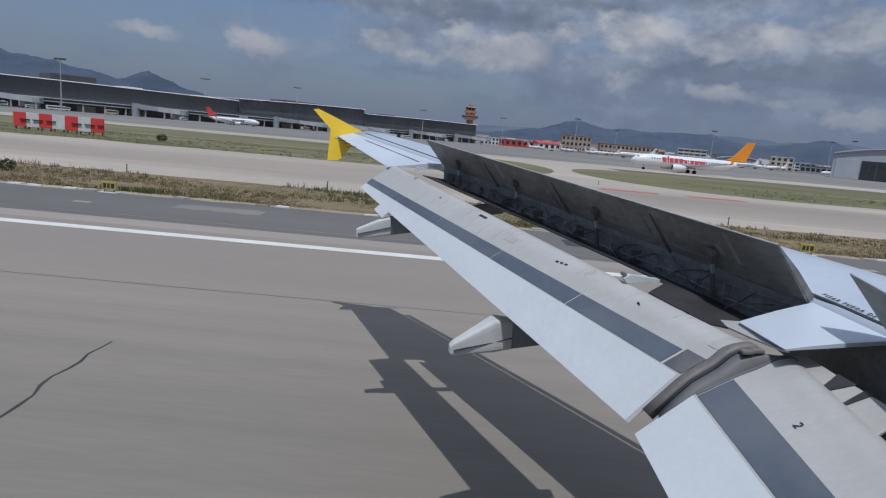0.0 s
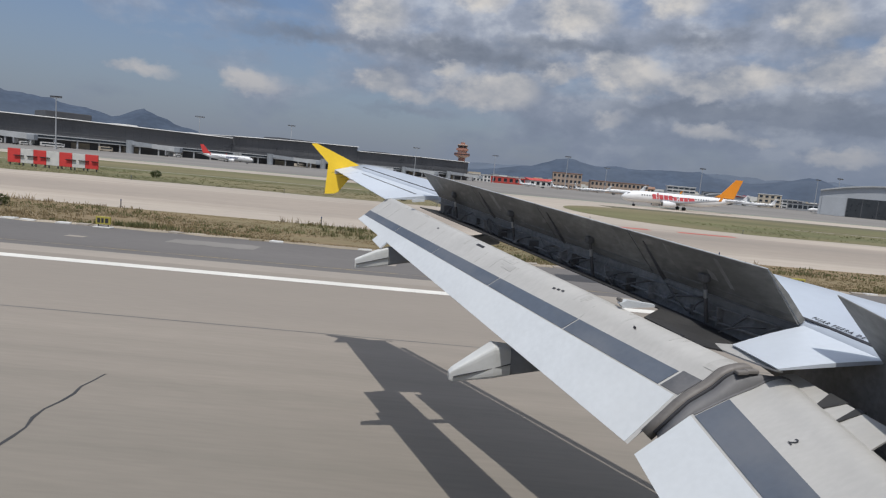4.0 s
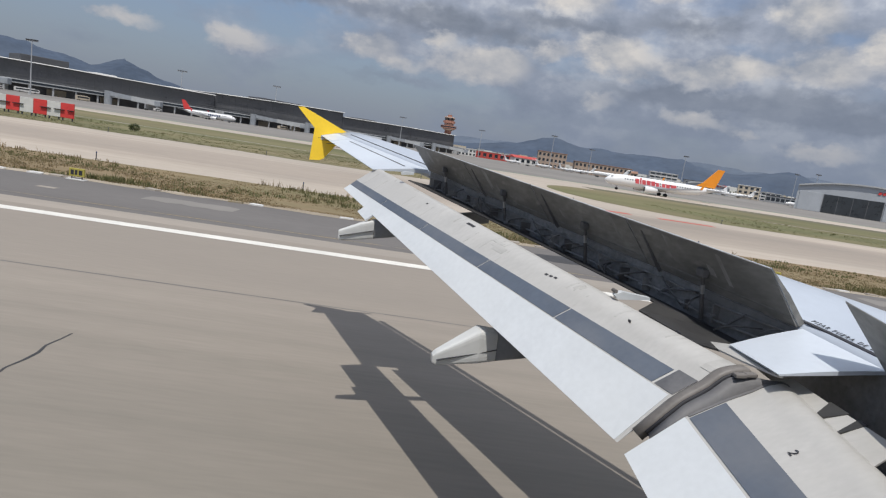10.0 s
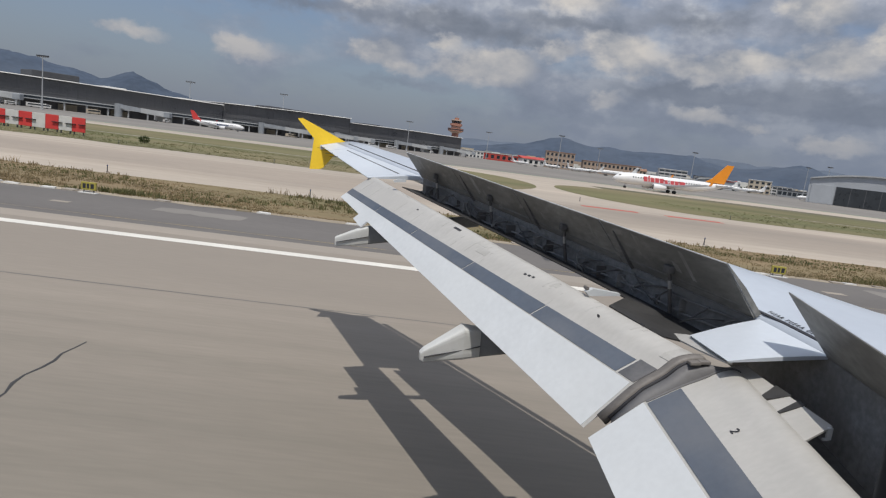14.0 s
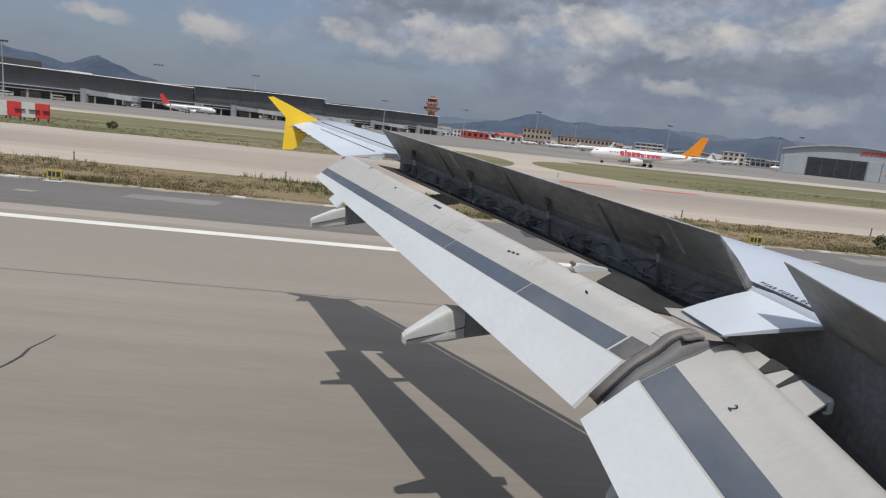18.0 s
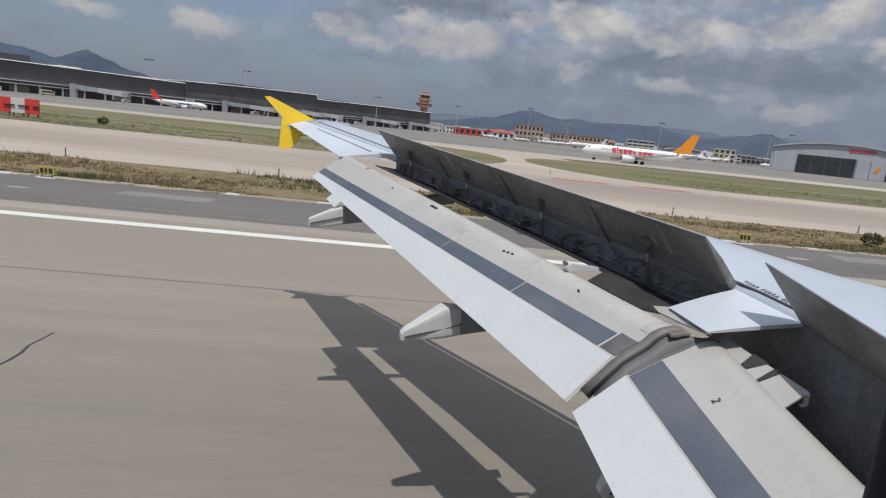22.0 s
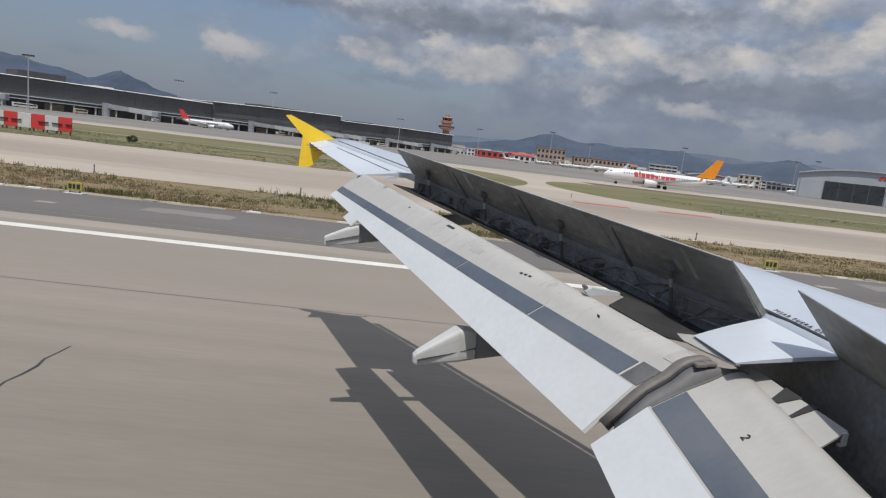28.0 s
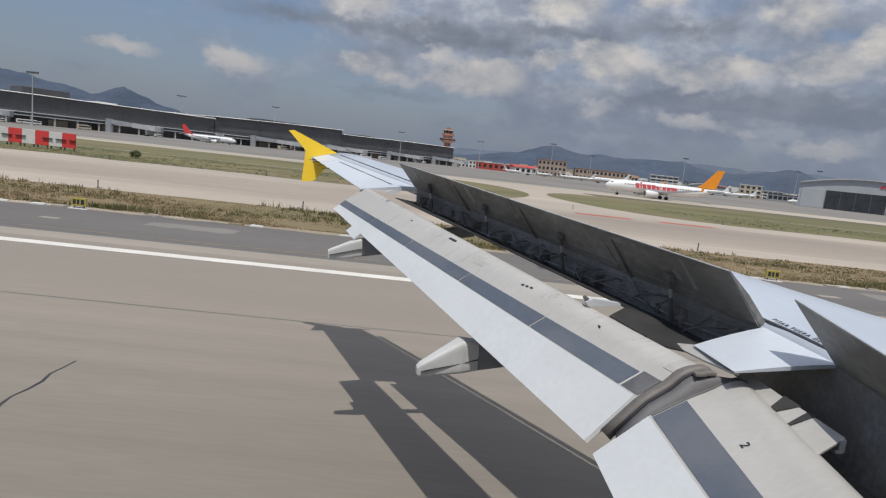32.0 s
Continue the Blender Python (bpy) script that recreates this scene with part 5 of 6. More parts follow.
def build_block(at, turn, w, d, h, wall, roof, rows, cols, label, category="building", pitched=False, gap=0.45, front="glass"):
    """A building with its storeys of windows, a plinth and a roof."""
    b = thing("office_building" if category == "building" else category, label, category, "airport buildings", at=at, turn=turn)
    body = part("wall", box((-w / 2, 0, 0), (w / 2, d, h), 0.1), M[wall], b)
    if pitched:
        part("roof", loft([[(x, -0.8, h), (x, d / 2, h + pitched), (x, d + 0.8, h), (x, d + 0.8, h - 0.3), (x, -0.8, h - 0.3)] for x in (-w / 2 - 0.6, w / 2 + 0.6)]), M[roof], b)
    else:
        part("roof", box((-w / 2 - 0.5, -0.5, h + 0.01), (w / 2 + 0.5, d + 0.5, h + 0.7), 0.1), M[roof], b)
    sh, cw = h / max(1, rows), w / max(1, cols)
    for i in range(rows):
        for j in range(cols):
            x0, z0 = -w / 2 + cw * (j + gap / 2), sh * (i + 0.28)
            win = part("window", box((x0, -0.12, z0), (x0 + cw * (1 - gap), 0.03, z0 + sh * 0.5)), M[front], body)
            if cols <= 8:
                part("sill", box((x0 - 0.1, -0.3, z0 - 0.2), (x0 + cw * (1 - gap) + 0.1, 0.0, z0 - 0.02)), M["deck"], win)
    return b


def build_hangar(at, turn, w, d, h, rise, label):
    b = thing("hangar", label, "hangar", "airport buildings", at=at, turn=turn)
    n = 14
    arc = [(-w / 2 + w * i / n, h + rise * (1 - (2 * i / n - 1) ** 2)) for i in range(n + 1)]
    part("wall", loft([[(-w / 2, y, 0), *[(x, y, z) for x, z in arc], (w / 2, y, 0)] for y in (0, d)]), M["hangar"], b, "grey metal cladding")
    part("roof", loft([[(x, y, z + 0.02) for x, z in arc] + [(x, y, z + 1.1) for x, z in arc[::-1]] for y in (-1.8, d + 1)]), M["deck"], b, "pale curved roof")
    # flat dark panel on the wall in place of a shaded opening
    part("doorway", box((-w * 0.30, -0.3, 0), (w * 0.12, 0.05, h * 0.78)), M["inside_shade"], b, "dark panel standing for the shaded open doorway")
    for i in range(5):
        x = -w * 0.30 + i * w * 0.105
        part("door_post", box((x - 0.2, -0.36, 0), (x + 0.2, -0.28, h * 0.78)), M["facade_rib"], b)
    for x0, x1 in ((-w * 0.48, -w * 0.31), (0.13 * w, 0.22 * w), (0.225 * w, 0.33 * w), (0.40 * w, 0.48 * w)):
        part("door_leaf", box((x0, -0.7, 0), (x1, -0.05, h * 0.80), 0.1), M["hangar"], b, "sliding grey door leaf")
    part("doorway", box((0.335 * w, -0.3, 0), (0.395 * w, 0.05, h * 0.78)), M["inside_shade"], b)
    for i in range(6):
        x = w * 0.06 + i * 2.9
        part("lettering_bar", loft([[(x, y, h + 1.0), (x + 2.2, y, h + 1.0), (x + 3.0, y, h + 3.2), (x + 0.8, y, h + 3.2)] for y in (-0.5, -0.05)]), M["red"], b)
    part("emblem", loft([[(0.25 * w, y, h * 0.3), (0.28 * w, y, h * 0.3), (0.30 * w, y, h * 0.52), (0.27 * w, y, h * 0.52)] for y in (-0.9, -0.6)]), M["orange"], b)
    part("side_annex", box((w / 2 + 0.5, 4, 0), (w / 2 + 9, 18, h * 0.4), 0.2), M["white_wall"], b)
    return b


def build_vehicle(at, turn, kind, paint, label):
    v = thing(kind, label, "vehicle", "apron vehicles", at=at, turn=turn)
    ln, w, h = {"bus": (13.5, 2.9, 3.0), "van": (5.6, 2.1, 2.3), "truck": (8.5, 2.5, 3.4), "baggage_tug": (3.2, 1.6, 1.5)}[kind]
    body = part("body", box((-ln / 2, -w / 2, 0.45), (ln / 2 - ln * 0.2, w / 2, h), 0.12), M[paint], v)
    cab = part("cab", box((ln / 2 - ln * 0.2 + 0.02, -w / 2, 0.45), (ln / 2, w / 2, h * 0.86), 0.15), M[paint], v)
    part("windscreen", box((ln / 2 - 0.1, -w / 2 + 0.15, h * 0.5), (ln / 2 + 0.03, w / 2 - 0.15, h * 0.8)), M["glass"], cab)
    for s in (-1, 1):
        part("side_window", box((-ln / 2 + 0.4, s * w / 2 - 0.03, h * 0.52), (ln / 2 - 0.5, s * w / 2 + 0.03, h * 0.8)), M["glass"], body)
        for x in (-ln * 0.32, ln * 0.34):
            part("wheel", tube((x, s * (w / 2 - 0.25), 0.45), (x, s * w / 2, 0.45), 0.45, None, 12), M["tyre"], v)
    return v


def build_barrier(a, b, n, h):
    """Row of red and white squares on posts."""
    a, b = Vector((*a, 0)), Vector((*b, 0))
    turn = math.degrees(math.atan2(b.y - a.y, b.x - a.x))
    t = thing("marker_screen", "large red and white chequered screen standing on the grass", "screen", at=(a.x, a.y, -0.05), turn=turn)
    w = (b - a).length / n
    for i in range(n):
        sq = part("panel", box((i * w + 0.02, -0.12, 0.5), ((i + 1) * w - 0.02, 0.12, h), 0.03), M["red"] if i % 2 == 0 else M["roof_white"], t)
        if i not in (3,):
            part("bracket", box((i * w + w * 0.55, -0.4, h * 0.58), ((i + 1) * w + w * 0.3 if i < n - 1 else (i + 1) * w, -0.13, h * 0.62)), M["mark"], sq)
        for x in (0.15, 0.85):
            part("post", box(((i + x) * w - 0.08, 0.0, 0), ((i + x) * w + 0.08, 0.2, h - 0.2)), M["plant"], t)
    return t


def build_sign(u, v, turn, text_bars):
    p = on_ground(u, v, -0.02)
    s = thing("taxiway_sign", "yellow taxiway sign with black characters on a white slab", "sign", "taxiway signs", at=tuple(p), turn=turn)
    part("slab", box((-0.55, -0.25, 0), (0.55, 0.25, 0.05), 0.01), M["roof_white"], s)
    for x in (-0.3, 0.3):
        part("post", tube((x, 0, 0.04), (x, 0, 0.25), 0.03), M["plant"], s)
    board = part("board", box((-0.45, -0.07, 0.2), (0.45, 0.07, 0.68), 0.02), M["sign_yellow"], s, "yellow board")
    for x, w in text_bars:
        part("character_bar", box((x, -0.085, 0.3), (x + w, -0.068, 0.58)), M["mark"], board)
    return s


def build_edge_light(u, v):
    p = on_ground(u, v, 0.0)
    e = thing("runway_light", "small elevated runway edge light on a short stem", "runway light", "runway edge lights", at=tuple(p))
    part("base", tube((0, 0, -0.01), (0, 0, 0.05), 0.15, 0.13, 14), M["sign_yellow"], e)
    part("stem", tube((0, 0, 0.05), (0, 0, 0.26), 0.03, None, 8), M["mast"], e)
    part("lens", tube((0, 0, 0.26), (0, 0, 0.38), 0.075, 0.05, 12), M["roof_white"], e)
    return e


def build_marker_post(u, v):
    p = on_ground(u, v, -0.03)
    e = thing("marker_post", "thin dark marker post beside the taxiway", "marker post", "taxiway markers", at=tuple(p))
    part("base", tube((0, 0, -0.02), (0, 0, 0.04), 0.1, 0.08, 10), M["plant"], e)
    part("stem", tube((0, 0, 0.03), (0, 0, 0.5), 0.045, 0.04, 8), M["plant"], e)
    part("cap", tube((0, 0, 0.5), (0, 0, 0.62), 0.06, 0.045, 8), M["navy"], e)
    return e


def clump(bm_verts, faces, x, y, z, h, spread, n, rnd):
    for _ in range(n):
        a, t = rnd.uniform(0, 6.283), rnd.uniform(0.2, 1.0)
        bx, by = x + rnd.uniform(-spread, spread) * 0.5, y + rnd.uniform(-spread, spread) * 0.5
        lean = rnd.uniform(0.1, 0.6) * h
        w = rnd.uniform(0.02, 0.045)
        c, s = math.cos(a), math.sin(a)
        i = len(bm_verts)
        bm_verts.extend([(bx - s * w, by + c * w, z), (bx + s * w, by - c * w, z),
                         (bx + c * lean * 0.5 + s * w * 0.7, by + s * lean * 0.5 - c * w * 0.7, z + h * t * 0.6), (bx + c * lean * 0.5 - s * w * 0.7, by + s * lean * 0.5 + c * w * 0.7, z + h * t * 0.6),
                         (bx + c * lean, by + s * lean, z + h * t)])
        faces.extend([(i, i + 1, i + 2, i + 3), (i + 3, i + 2, i + 4)])


def build_weeds(name, count, u, v, h, material, label, seed, n=7, dense_edge=False, bare=-0.18):
    rnd = random.Random(seed)
    vs, fs = [], []
    for _ in range(count):
        uu = rnd.uniform(*u)
        vv = v[0] + (v[1] - v[0]) * (rnd.random() ** (1.7 if dense_edge else 1.0))
        if noise.noise(Vector((uu * 0.08, vv * 0.2, seed))) < bare:
            continue
        tall = 0.6 + 2.2 * max(0.0, noise.noise(Vector((uu * 0.11, vv * 0.25, seed + 3.3))))
        clump(vs, fs, uu, vv, -0.03, rnd.uniform(0.5, 1.0) * h * tall, 0.6, n, rnd)
    me = bpy.data.meshes.new(name)
    me.from_pydata(vs, [], fs)
    me.materials.append(material)
    ob = new(name, me)
    ob.matrix_basis = GROUND
    return tagged(ob, label, "grass", kind="stuff")


def build_bush(u, v, size, seed):
    rnd = random.Random(seed)
    p = on_ground(u, v, -0.03)
    b = thing("bush", "low scrubby green bush growing on the verge", "bush", "verge bushes", at=tuple(p))
    bm = bmesh.new()
    for i in range(5):
        a = rnd.uniform(0, 6.28)
        add_tube(bm, (0, 0, 0), (math.cos(a) * size * 0.3, math.sin(a) * size * 0.3, size * 0.6), 0.025, 0.01, 5)
    part("stems", bm, M["brown_wall"], b)
    vs, fs = [], []
    for _ in range(420):
        d = Vector((rnd.gauss(0, 1), rnd.gauss(0, 1), rnd.gauss(0, 0.8))).normalized() * size * 0.55 * rnd.uniform(0.35, 1.0) ** 0.6
        c = Vector((0, 0, size * 0.5)) + Vector((d.x * 1.25, d.y * 1.25, max(-size * 0.48, d.z * 0.9)))
        e = Vector((rnd.uniform(-1, 1), rnd.uniform(-1, 1), rnd.uniform(-0.3, 1))).normalized() * size * 0.09
        f = e.cross(Vector((rnd.uniform(-1, 1), rnd.uniform(-1, 1), 0.3))).normalized() * size * 0.045
        i = len(vs)
        vs.extend([tuple(c - e), tuple(c + f), tuple(c + e), tuple(c - f)])
        fs.append((i, i + 1, i + 2, i + 3))
    me = bpy.data.meshes.new("foliage")
    me.from_pydata(vs, [], fs)
    me.materials.append(M["bush"])
    ob = new("foliage", me)
    ob.parent = b
    return b


def build_kerb():
    """Broken pale slabs and yellow edge blocks where the asphalt meets the verge."""
    k = thing("kerb", "broken line of pale and yellow edge slabs beside the asphalt", "kerb", kind="structure")
    k.matrix_basis = GROUND
    rnd = random.Random(12)
    meshes = []
    for i in range(6):
        bm = bmesh.new()
        w, d = rnd.uniform(0.7, 1.5), rnd.uniform(0.3, 0.55)
        pts = [(-w / 2 + rnd.uniform(-0.1, 0.1), -d / 2), (w / 2, -d / 2 + rnd.uniform(-0.08, 0.08)), (w / 2 + rnd.uniform(-0.1, 0.1), d / 2), (-w / 2, d / 2 + rnd.uniform(-0.08, 0.08))]
        loft([[(x, y, 0) for x, y in pts], [(x * 0.96, y * 0.94, 0.10) for x, y in pts]], bm=bm)
        bmesh.ops.recalc_face_normals(bm, faces=bm.faces[:])
        me = bpy.data.meshes.new("slab")
        bm.to_mesh(me)
        bm.free()
        me.materials.append(M["roof_white"] if i < 3 else M["shoulder"] if i < 5 else M["line_yellow"])
        meshes.append(me)
    u = -70.0
    while u < 150:
        u += rnd.uniform(0.9, 2.4) * (1 if rnd.random() < 0.8 else 2.5)
        ob = new("slab", rnd.choice(meshes))
        ob.parent = k
        ob.matrix_basis = pose(u, 38.6 + rnd.uniform(-0.25, 0.25), -0.04, rnd.uniform(-3, 3), rnd.uniform(-3, 3), rnd.uniform(-8, 8))


def build_hills():
    def ridge(name, table, dist, depth, material, label, seed, rough):
        bm = bmesh.new()
        cols, rows = 260, 16
        a0, a1 = table[0][0], table[-1][0]
        grid = []
        for i in range(cols + 1):
            ang = a0 + (a1 - a0) * i / cols
            h = along(table, ang)
            col = []
            for j in range(rows + 1):
                f = j / rows
                r = dist + depth * f
                shape = math.sin(math.pi * 0.5 * min(1, f * 1.6)) if f < 0.62 else math.cos((f - 0.62) / 0.38 * math.pi / 2)
                n = noise.fractal(Vector((ang * 0.35, f * 3.0, seed)), 0.9, 2.1, 5) * rough
                z = max(-5, h * shape * (1 + n * 0.8) + n * 12 * (0.3 + shape)) if 0 < j < rows else -8
                col.append(bm.verts.new((r * math.sin(radians(ang)), r * math.cos(radians(ang)), z)))
            grid.append(col)
        for i in range(cols):
            for j in range(rows):
                bm.faces.new((grid[i][j], grid[i + 1][j], grid[i + 1][j + 1], grid[i][j + 1]))
        tagged(part(name, bm, material, smooth=True), label, "hills", kind="structure")
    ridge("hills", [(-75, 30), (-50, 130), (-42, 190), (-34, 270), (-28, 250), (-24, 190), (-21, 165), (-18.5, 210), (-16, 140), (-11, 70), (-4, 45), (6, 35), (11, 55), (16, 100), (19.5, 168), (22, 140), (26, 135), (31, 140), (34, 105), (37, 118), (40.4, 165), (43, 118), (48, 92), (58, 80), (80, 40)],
          3300, 800, M["hill"], "dark wooded hills behind the city, blue with painted haze", 3.0, 0.20)
    ridge("far_hills", [(-80, 60), (-40, 150), (-20, 160), (-8, 90), (5, 80), (12, 110), (20, 120), (30, 165), (38, 150), (41, 170), (46, 130), (52, 140), (80, 60)], 4150, 450, M["hill_far"], "distant ridge, pale blue with painted haze", 9.0, 0.15)


def build_city():
    rnd = random.Random(21)
    bms = {k: bmesh.new() for k in ("white_wall", "cream_wall", "brown_wall", "grey_wall")}
    for _ in range(520):
        a = radians(rnd.uniform(9, 62))
        r = rnd.uniform(1200, 2600)
        w, d, h = rnd.uniform(8, 30), rnd.uniform(8, 20), rnd.uniform(6, 17) * (0.6 + r / 3500)
        x, y = r * math.sin(a), r * math.cos(a)
        add_box(bms[rnd.choice(list(bms))], (x, y, -0.1), (x + w, y + d, h))
    for k, bm in bms.items():
        tagged(part("city_blocks", bm, M[k]), "pale distant city blocks below the hills", "city", kind="stuff")
    vs, fs = [], []
    for _ in range(420):
        a = radians(rnd.uniform(8, 60))
        r = rnd.uniform(900, 1900)
        x0, y0, s = r * math.sin(a), r * math.cos(a), rnd.uniform(3, 6)
        for _ in range(14):
            c = Vector((x0 + rnd.gauss(0, s * 0.5), y0 + rnd.gauss(0, s * 0.5), s * rnd.uniform(0.1, 1.2)))
            e = Vector((rnd.uniform(-1, 1), rnd.uniform(-1, 1), rnd.uniform(-1, 1))).normalized() * s * 0.35
            f = e.cross(Vector((rnd.uniform(-1, 1), rnd.uniform(-1, 1), 1))).normalized() * s * 0.3
            i = len(vs)
            vs.extend([tuple(c - e), tuple(c + f), tuple(c + e), tuple(c - f)])
            fs.append((i, i + 1, i + 2, i + 3))
    me = bpy.data.meshes.new("tree_belt")
    me.from_pydata(vs, [], fs)
    me.materials.append(M["bush"])
    tagged(new("tree_belt", me), "distant belt of dark green trees", "trees", kind="stuff")


def build_airport():
    build_hills()
    build_city()
    terminal = build_terminal()
    c, s = math.cos(radians(40.2)), math.sin(radians(40.2))
    def by_terminal(a, b):
        return (-221 + a * c - b * s, 448 + a * s + b * c, -0.07)
    for a, tn, ln in ((-420, -62, 24), (-360, -40, 22), (-250, -70, 26), (-190, -50, 24), (-150, -60, 24), (-40, -55, 26), (60, -65, 22), (178, -40, 26), (236, -38, 24), (262, -60, 22), (345, -60, 22), (420, -55, 24)):
        build_jet_bridge(by_terminal(a, -12), 40.2 + tn * 0.75, ln * 1.55)
    build_tower((142, 829, -0.07))
    for x, y, h in ((-172, 377, 29), (-300, 420, 34), (-131, 526, 34), (-65, 597, 38), (60, 640, 30), (228, 640, 36), (300, 700, 30), (459, 520, 34), (340, 560, 33), (520, 620, 36), (160, 700, 32)):
        build_mast((x, y, -0.07), h)
    # parked aircraft
    white = "white airliner with plain tail parked on the apron"
    red_bits = (9.0, "pink", [(1.3, 1.6, 0.3), (0.5, 2.0, 0.3), (1.3, 1.5, 0.3), (1.3, 1.5, 0.3), (1.3, 1.5, 0.3), (1.1, 1.2, 0.2), (0.4, 0.5, 0.1), (1.2, 1.2, 0.2), (1.3, 1.2, 0.2), (2.0, 1.2, 0.2)])
    build_airliner("white airliner with an orange tail and red lettering taxiing past", (112, 199, -0.06), 180 + TURN, 39.5, "orange", "plane_white", None, "wing", red_bits, "taxiing airliners")
    build_airliner("white airliner with a red tail parked at the terminal", (-96, 470, -0.07), -8, 37.5, "red", "plane_white", None, "wing", (8.0, "navy", [(1.0, 1.0, 0.2)] * 7))
    build_airliner("white airliner with a yellow tail parked at the terminal", (-240, 395, -0.07), -20, 34.0, "yellow", "plane_white")
    build_airliner("white airliner with a navy tail parked at the terminal", (-330, 330, -0.07), -30, 44.0, "navy", "plane_white", None, "wing", (10.0, "navy", [(1.5, 1.8, 0.2)] * 8))
    build_airliner("white airliner with a red nose standing on the far taxiway", (-300, 215, -0.07), 170, 39.5, "plane_white", "plane_white", "red")
    for x, y, tn, ln, e in ((222, 640, 30, 27, "tail"), (245, 632, 34, 27, "tail"), (265, 640, 150, 29, "tail"), (300, 640, 168, 40, "tail"), (400, 600, 165, 37, "tail"), (428, 590, 160, 33, "tail"), (480, 560, 172, 30, "tail"), (512, 555, 175, 30, "tail"), (548, 548, 8, 30, "tail"), (590, 545, 5, 30, "tail"), (190, 655, 25, 25, "tail")):
        build_airliner("small white jet with tail engines parked on the far apron", (x, y, -0.07), tn, ln, "plane_white", "plane_white", None, e)
    # buildings across the field
    build_block((196, 800, 0), 12, 70, 30, 9, "red_roof", "roof_white", 1, 8, "long red building with a white roof")
    build_block((262, 800, 0), 12, 60, 26, 8, "white_wall", "red_roof", 1, 7, "long low white building with a red roof", pitched=3.0)
    build_block((262, 730, 0), -16, 36, 24, 20, "brown_wall", "tile_roof", 3, 7, "brown brick block with rows of windows")
    build_block((330, 725, 0), -16, 72, 24, 14, "brown_wall", "tile_roof", 2, 14, "long brown brick building with rows of windows")
    build_block((412, 720, 0), -24, 34, 24, 16, "white_wall", "roof_white", 4, 5, "white office block with ribbon windows", gap=0.1)
    build_block((448, 700, 0), -24, 28, 22, 12, "grey_wall", "plant", 2, 5, "grey glazed office block", gap=0.1)
    build_hangar((425, 640, 0), -28, 46, 30, 8, 3, "small white curved-roof hangar on the far apron")
    build_block((478, 640, 0), -34, 24, 20, 15, "cream_wall", "roof_white", 3, 4, "cream building beside the hangar")
    build_block((520, 625, 0), -36, 46, 20, 8, "grey_wall", "plant", 1, 9, "low dark glazed building", gap=0.2)
    build_block((575, 640, 0), -40, 50, 24, 9, "cream_wall", "tile_roof", 2, 9, "low cream building with windows")
    build_block((640, 600, 0), -46, 40, 24, 11, "brown_wall", "tile_roof", 2, 8, "brown brick airport building")
    build_block((165, 790, 0), 10, 26, 20, 9, "white_wall", "roof_white", 2, 5, "small white building by the tower")
    build_block((450, 690, 0), -30, 60, 18, 7, "white_wall", "roof_white", 1, 10, "long low white airport building")
    build_block((545, 700, 0), -38, 40, 18, 11, "white_wall", "deck", 3, 7, "white office block with rows of windows", gap=0.2)
    build_block((610, 665, 0), -44, 52, 18, 7, "grey_wall", "roof_white", 1, 9, "low grey building with a pale roof", gap=0.2)
    build_block((372, 745, 0), -22, 30, 18, 10, "cream_wall", "tile_roof", 2, 6, "cream building with a tiled roof", pitched=3.0)
    build_block((705, 560, 0), -50, 60, 22, 8, "white_wall", "roof_white", 2, 10, "long white building with ribbon windows", gap=0.15)
    build_block((-520, 330, 0), 60, 90, 30, 12, "cream_wall", "line_yellow", 1, 9, "long cargo shed with a yellow band", pitched=3.0)
    build_block((-600, 240, 0), 66, 60, 30, 11, "white_wall", "roof_white", 1, 6, "white cargo shed with a pitched roof", pitched=3.0)
    build_hangar((408, 408, 0), -44, 96, 60, 19, 6, "large grey curved-roof maintenance hangar with a dark open doorway")
    # vehicles on the apron
    for a, b, kind, paint, label in ((-60, -22, "bus", "white_wall", "white apron bus standing by the terminal"), (-40, -24, "van", "white_wall", "white apron van standing by the terminal"), (-24, -20, "truck", "white_wall", "white service truck standing by the terminal"), (-8, -22, "van", "white_wall", "white apron van standing by the terminal"),
                                     (8, -20, "bus", "white_wall", "white apron bus standing by the terminal"), (40, -22, "truck", "cream_wall", "cream service truck standing by the terminal"), (90, -24, "van", "white_wall", "white apron van standing by the terminal"), (130, -20, "truck", "white_wall", "white service truck standing by the terminal"),
                                     (200, -26, "bus", "cream_wall", "cream apron bus standing by the terminal"), (300, -22, "truck", "white_wall", "white service truck standing by the terminal"), (330, -20, "bus", "white_wall", "white apron bus standing by the terminal"), (390, -24, "van", "white_wall", "white apron van standing by the terminal"),
                                     (-200, -24, "bus", "white_wall", "white apron bus standing by the terminal"), (-280, -22, "truck", "white_wall", "white service truck standing by the terminal")):
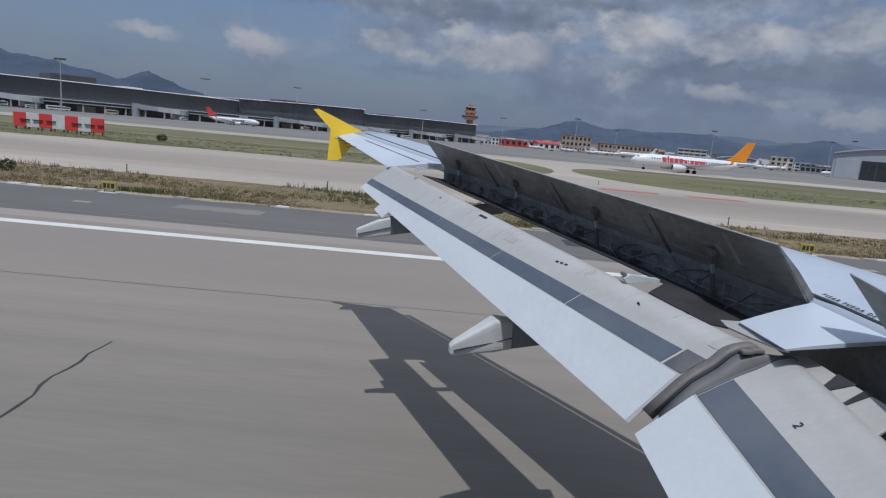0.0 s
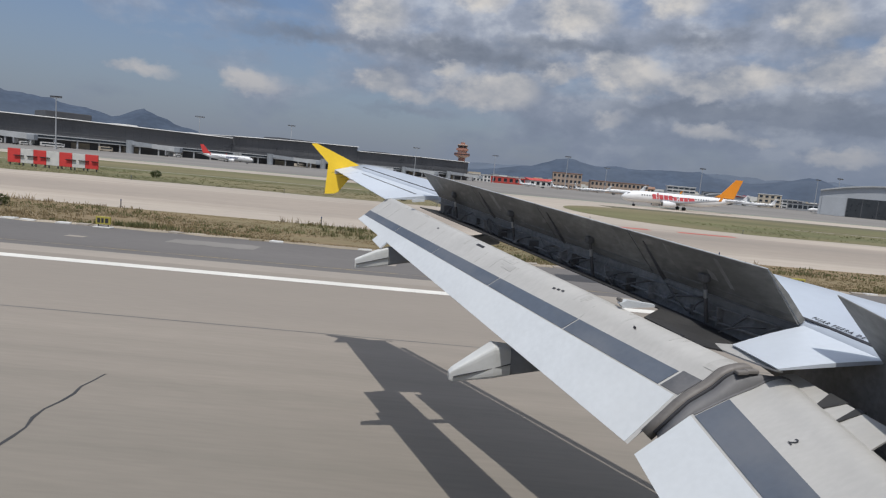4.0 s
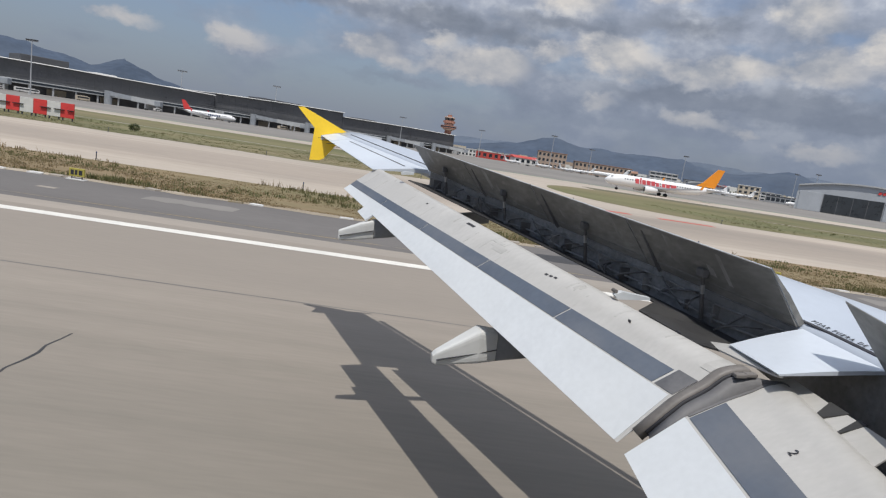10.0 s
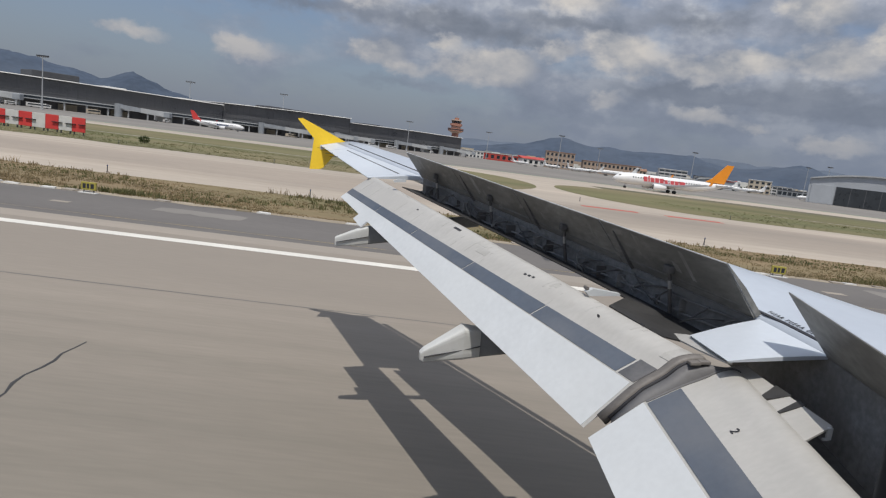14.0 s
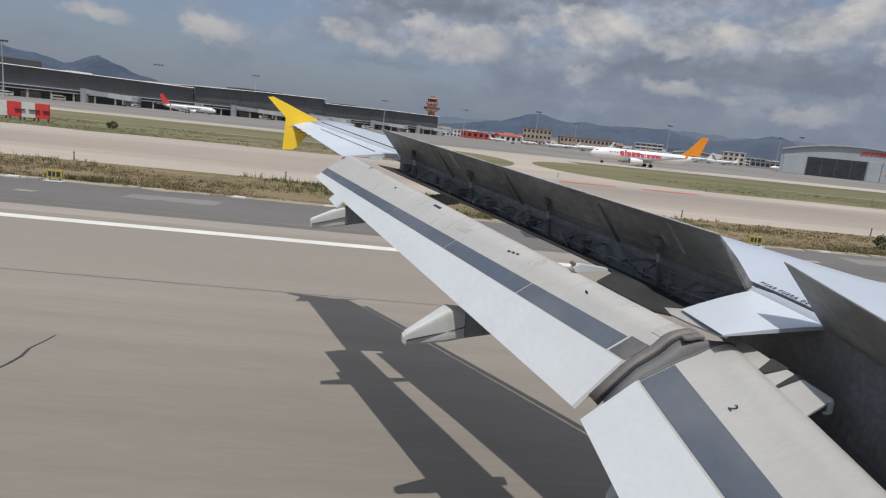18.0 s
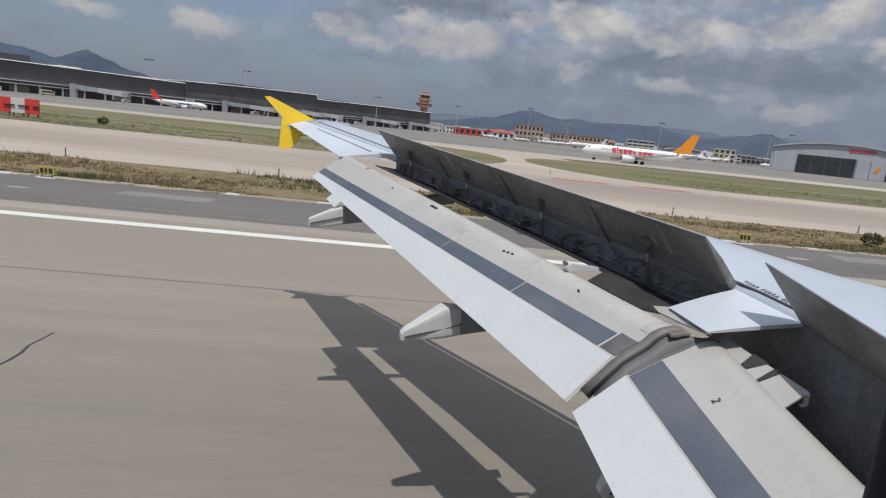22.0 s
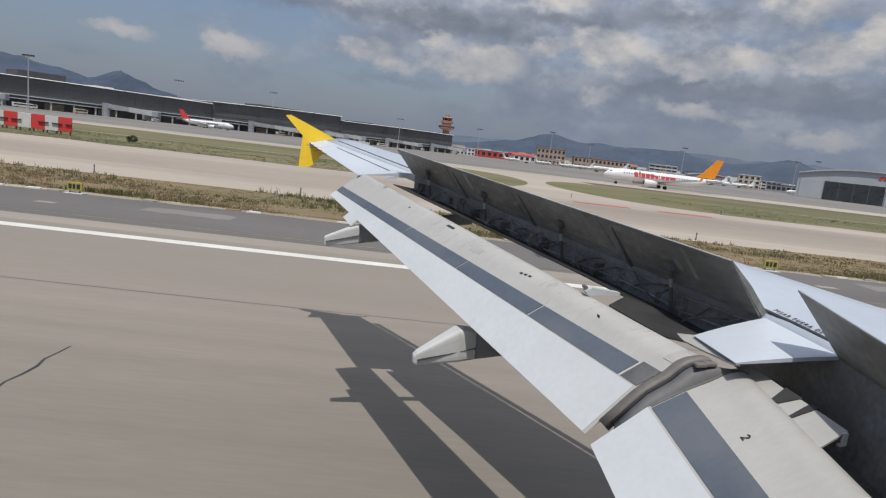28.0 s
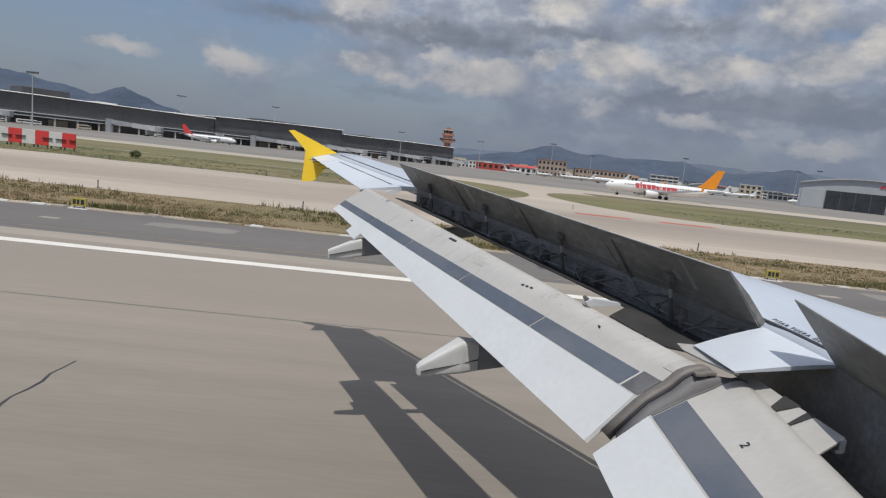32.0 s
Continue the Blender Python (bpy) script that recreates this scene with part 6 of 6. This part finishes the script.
        build_vehicle(by_terminal(a, b), 40 + (b * 7) % 20, kind, paint, label)
    for x, y in ((250, 560), (300, 575), (190, 600), (360, 540), (430, 500), (480, 480)):
        build_vehicle((x, y, -0.07), 20, "baggage_tug", "plant", "small dark baggage tug on the apron")
    build_barrier((-62, 119.5), (-46, 117.2), 7, 3.0)
    bars = [(-0.34, 0.18), (-0.09, 0.14), (0.14, 0.2)]
    build_sign(-21.5, 38.2, TURN, bars)
    build_sign(21.5, 38.2, TURN, bars)
    build_sign(75.0, 38.2, TURN, bars)
    build_kerb()
    for k in range(9):
        build_marker_post(-62 + 17 * k, 52.0 + 0.25 * (k % 2))
    for k in range(5):
        build_marker_post(-50 + 24 * k, 95.0)
    for uu in (-92, -32, 28, 88, 148):
        build_edge_light(uu, 27.0)
    for u, v, sz, sd in ((34, 43.0, 1.1, 1), (37, 42.2, 0.8, 2), (40, 43.4, 1.2, 3), (43, 42.0, 0.7, 4), (47, 42.6, 1.0, 5), (-33, 45, 0.9, 6), (12, 45, 0.8, 7), (72, 43, 1.1, 8), (-8, 103, 1.2, 9), (-52, 107, 1.4, 10)):
        build_bush(u, v, sz, sd)
    build_weeds("weeds", 20000, (-75, 150), (39.2, 51.0), 0.12, M["weed"], "dry brown and green weeds along the verge", 5, 7, True, -0.35)
    build_weeds("weeds", 7500, (-75, 150), (39.5, 50.5), 0.34, M["weed_green"], "taller green weeds in patches along the verge", 11, 8, True, 0.02)
    build_weeds("weeds", 1800, (-75, 150), (39.2, 47.0), 0.36, M["weed"], "taller straw-coloured weeds in patches along the verge", 17, 8, True, 0.2)
    build_weeds("weeds", 900, (-75, 150), (50.2, 51.2), 0.55, M["weed"], "tall wispy weeds along the far edge of the verge", 23, 5, False, 0.0)
    build_weeds("grass_blades", 4200, (-130, -2), (95.5, 130.0), 0.25, M["weed_green"], "rough green grass in the infield", 6, 6)
    build_weeds("grass_blades", 3000, (44, 210), (96.0, 130.0), 0.25, M["weed_green"], "rough green grass in the infield", 7, 6)


build_airport()
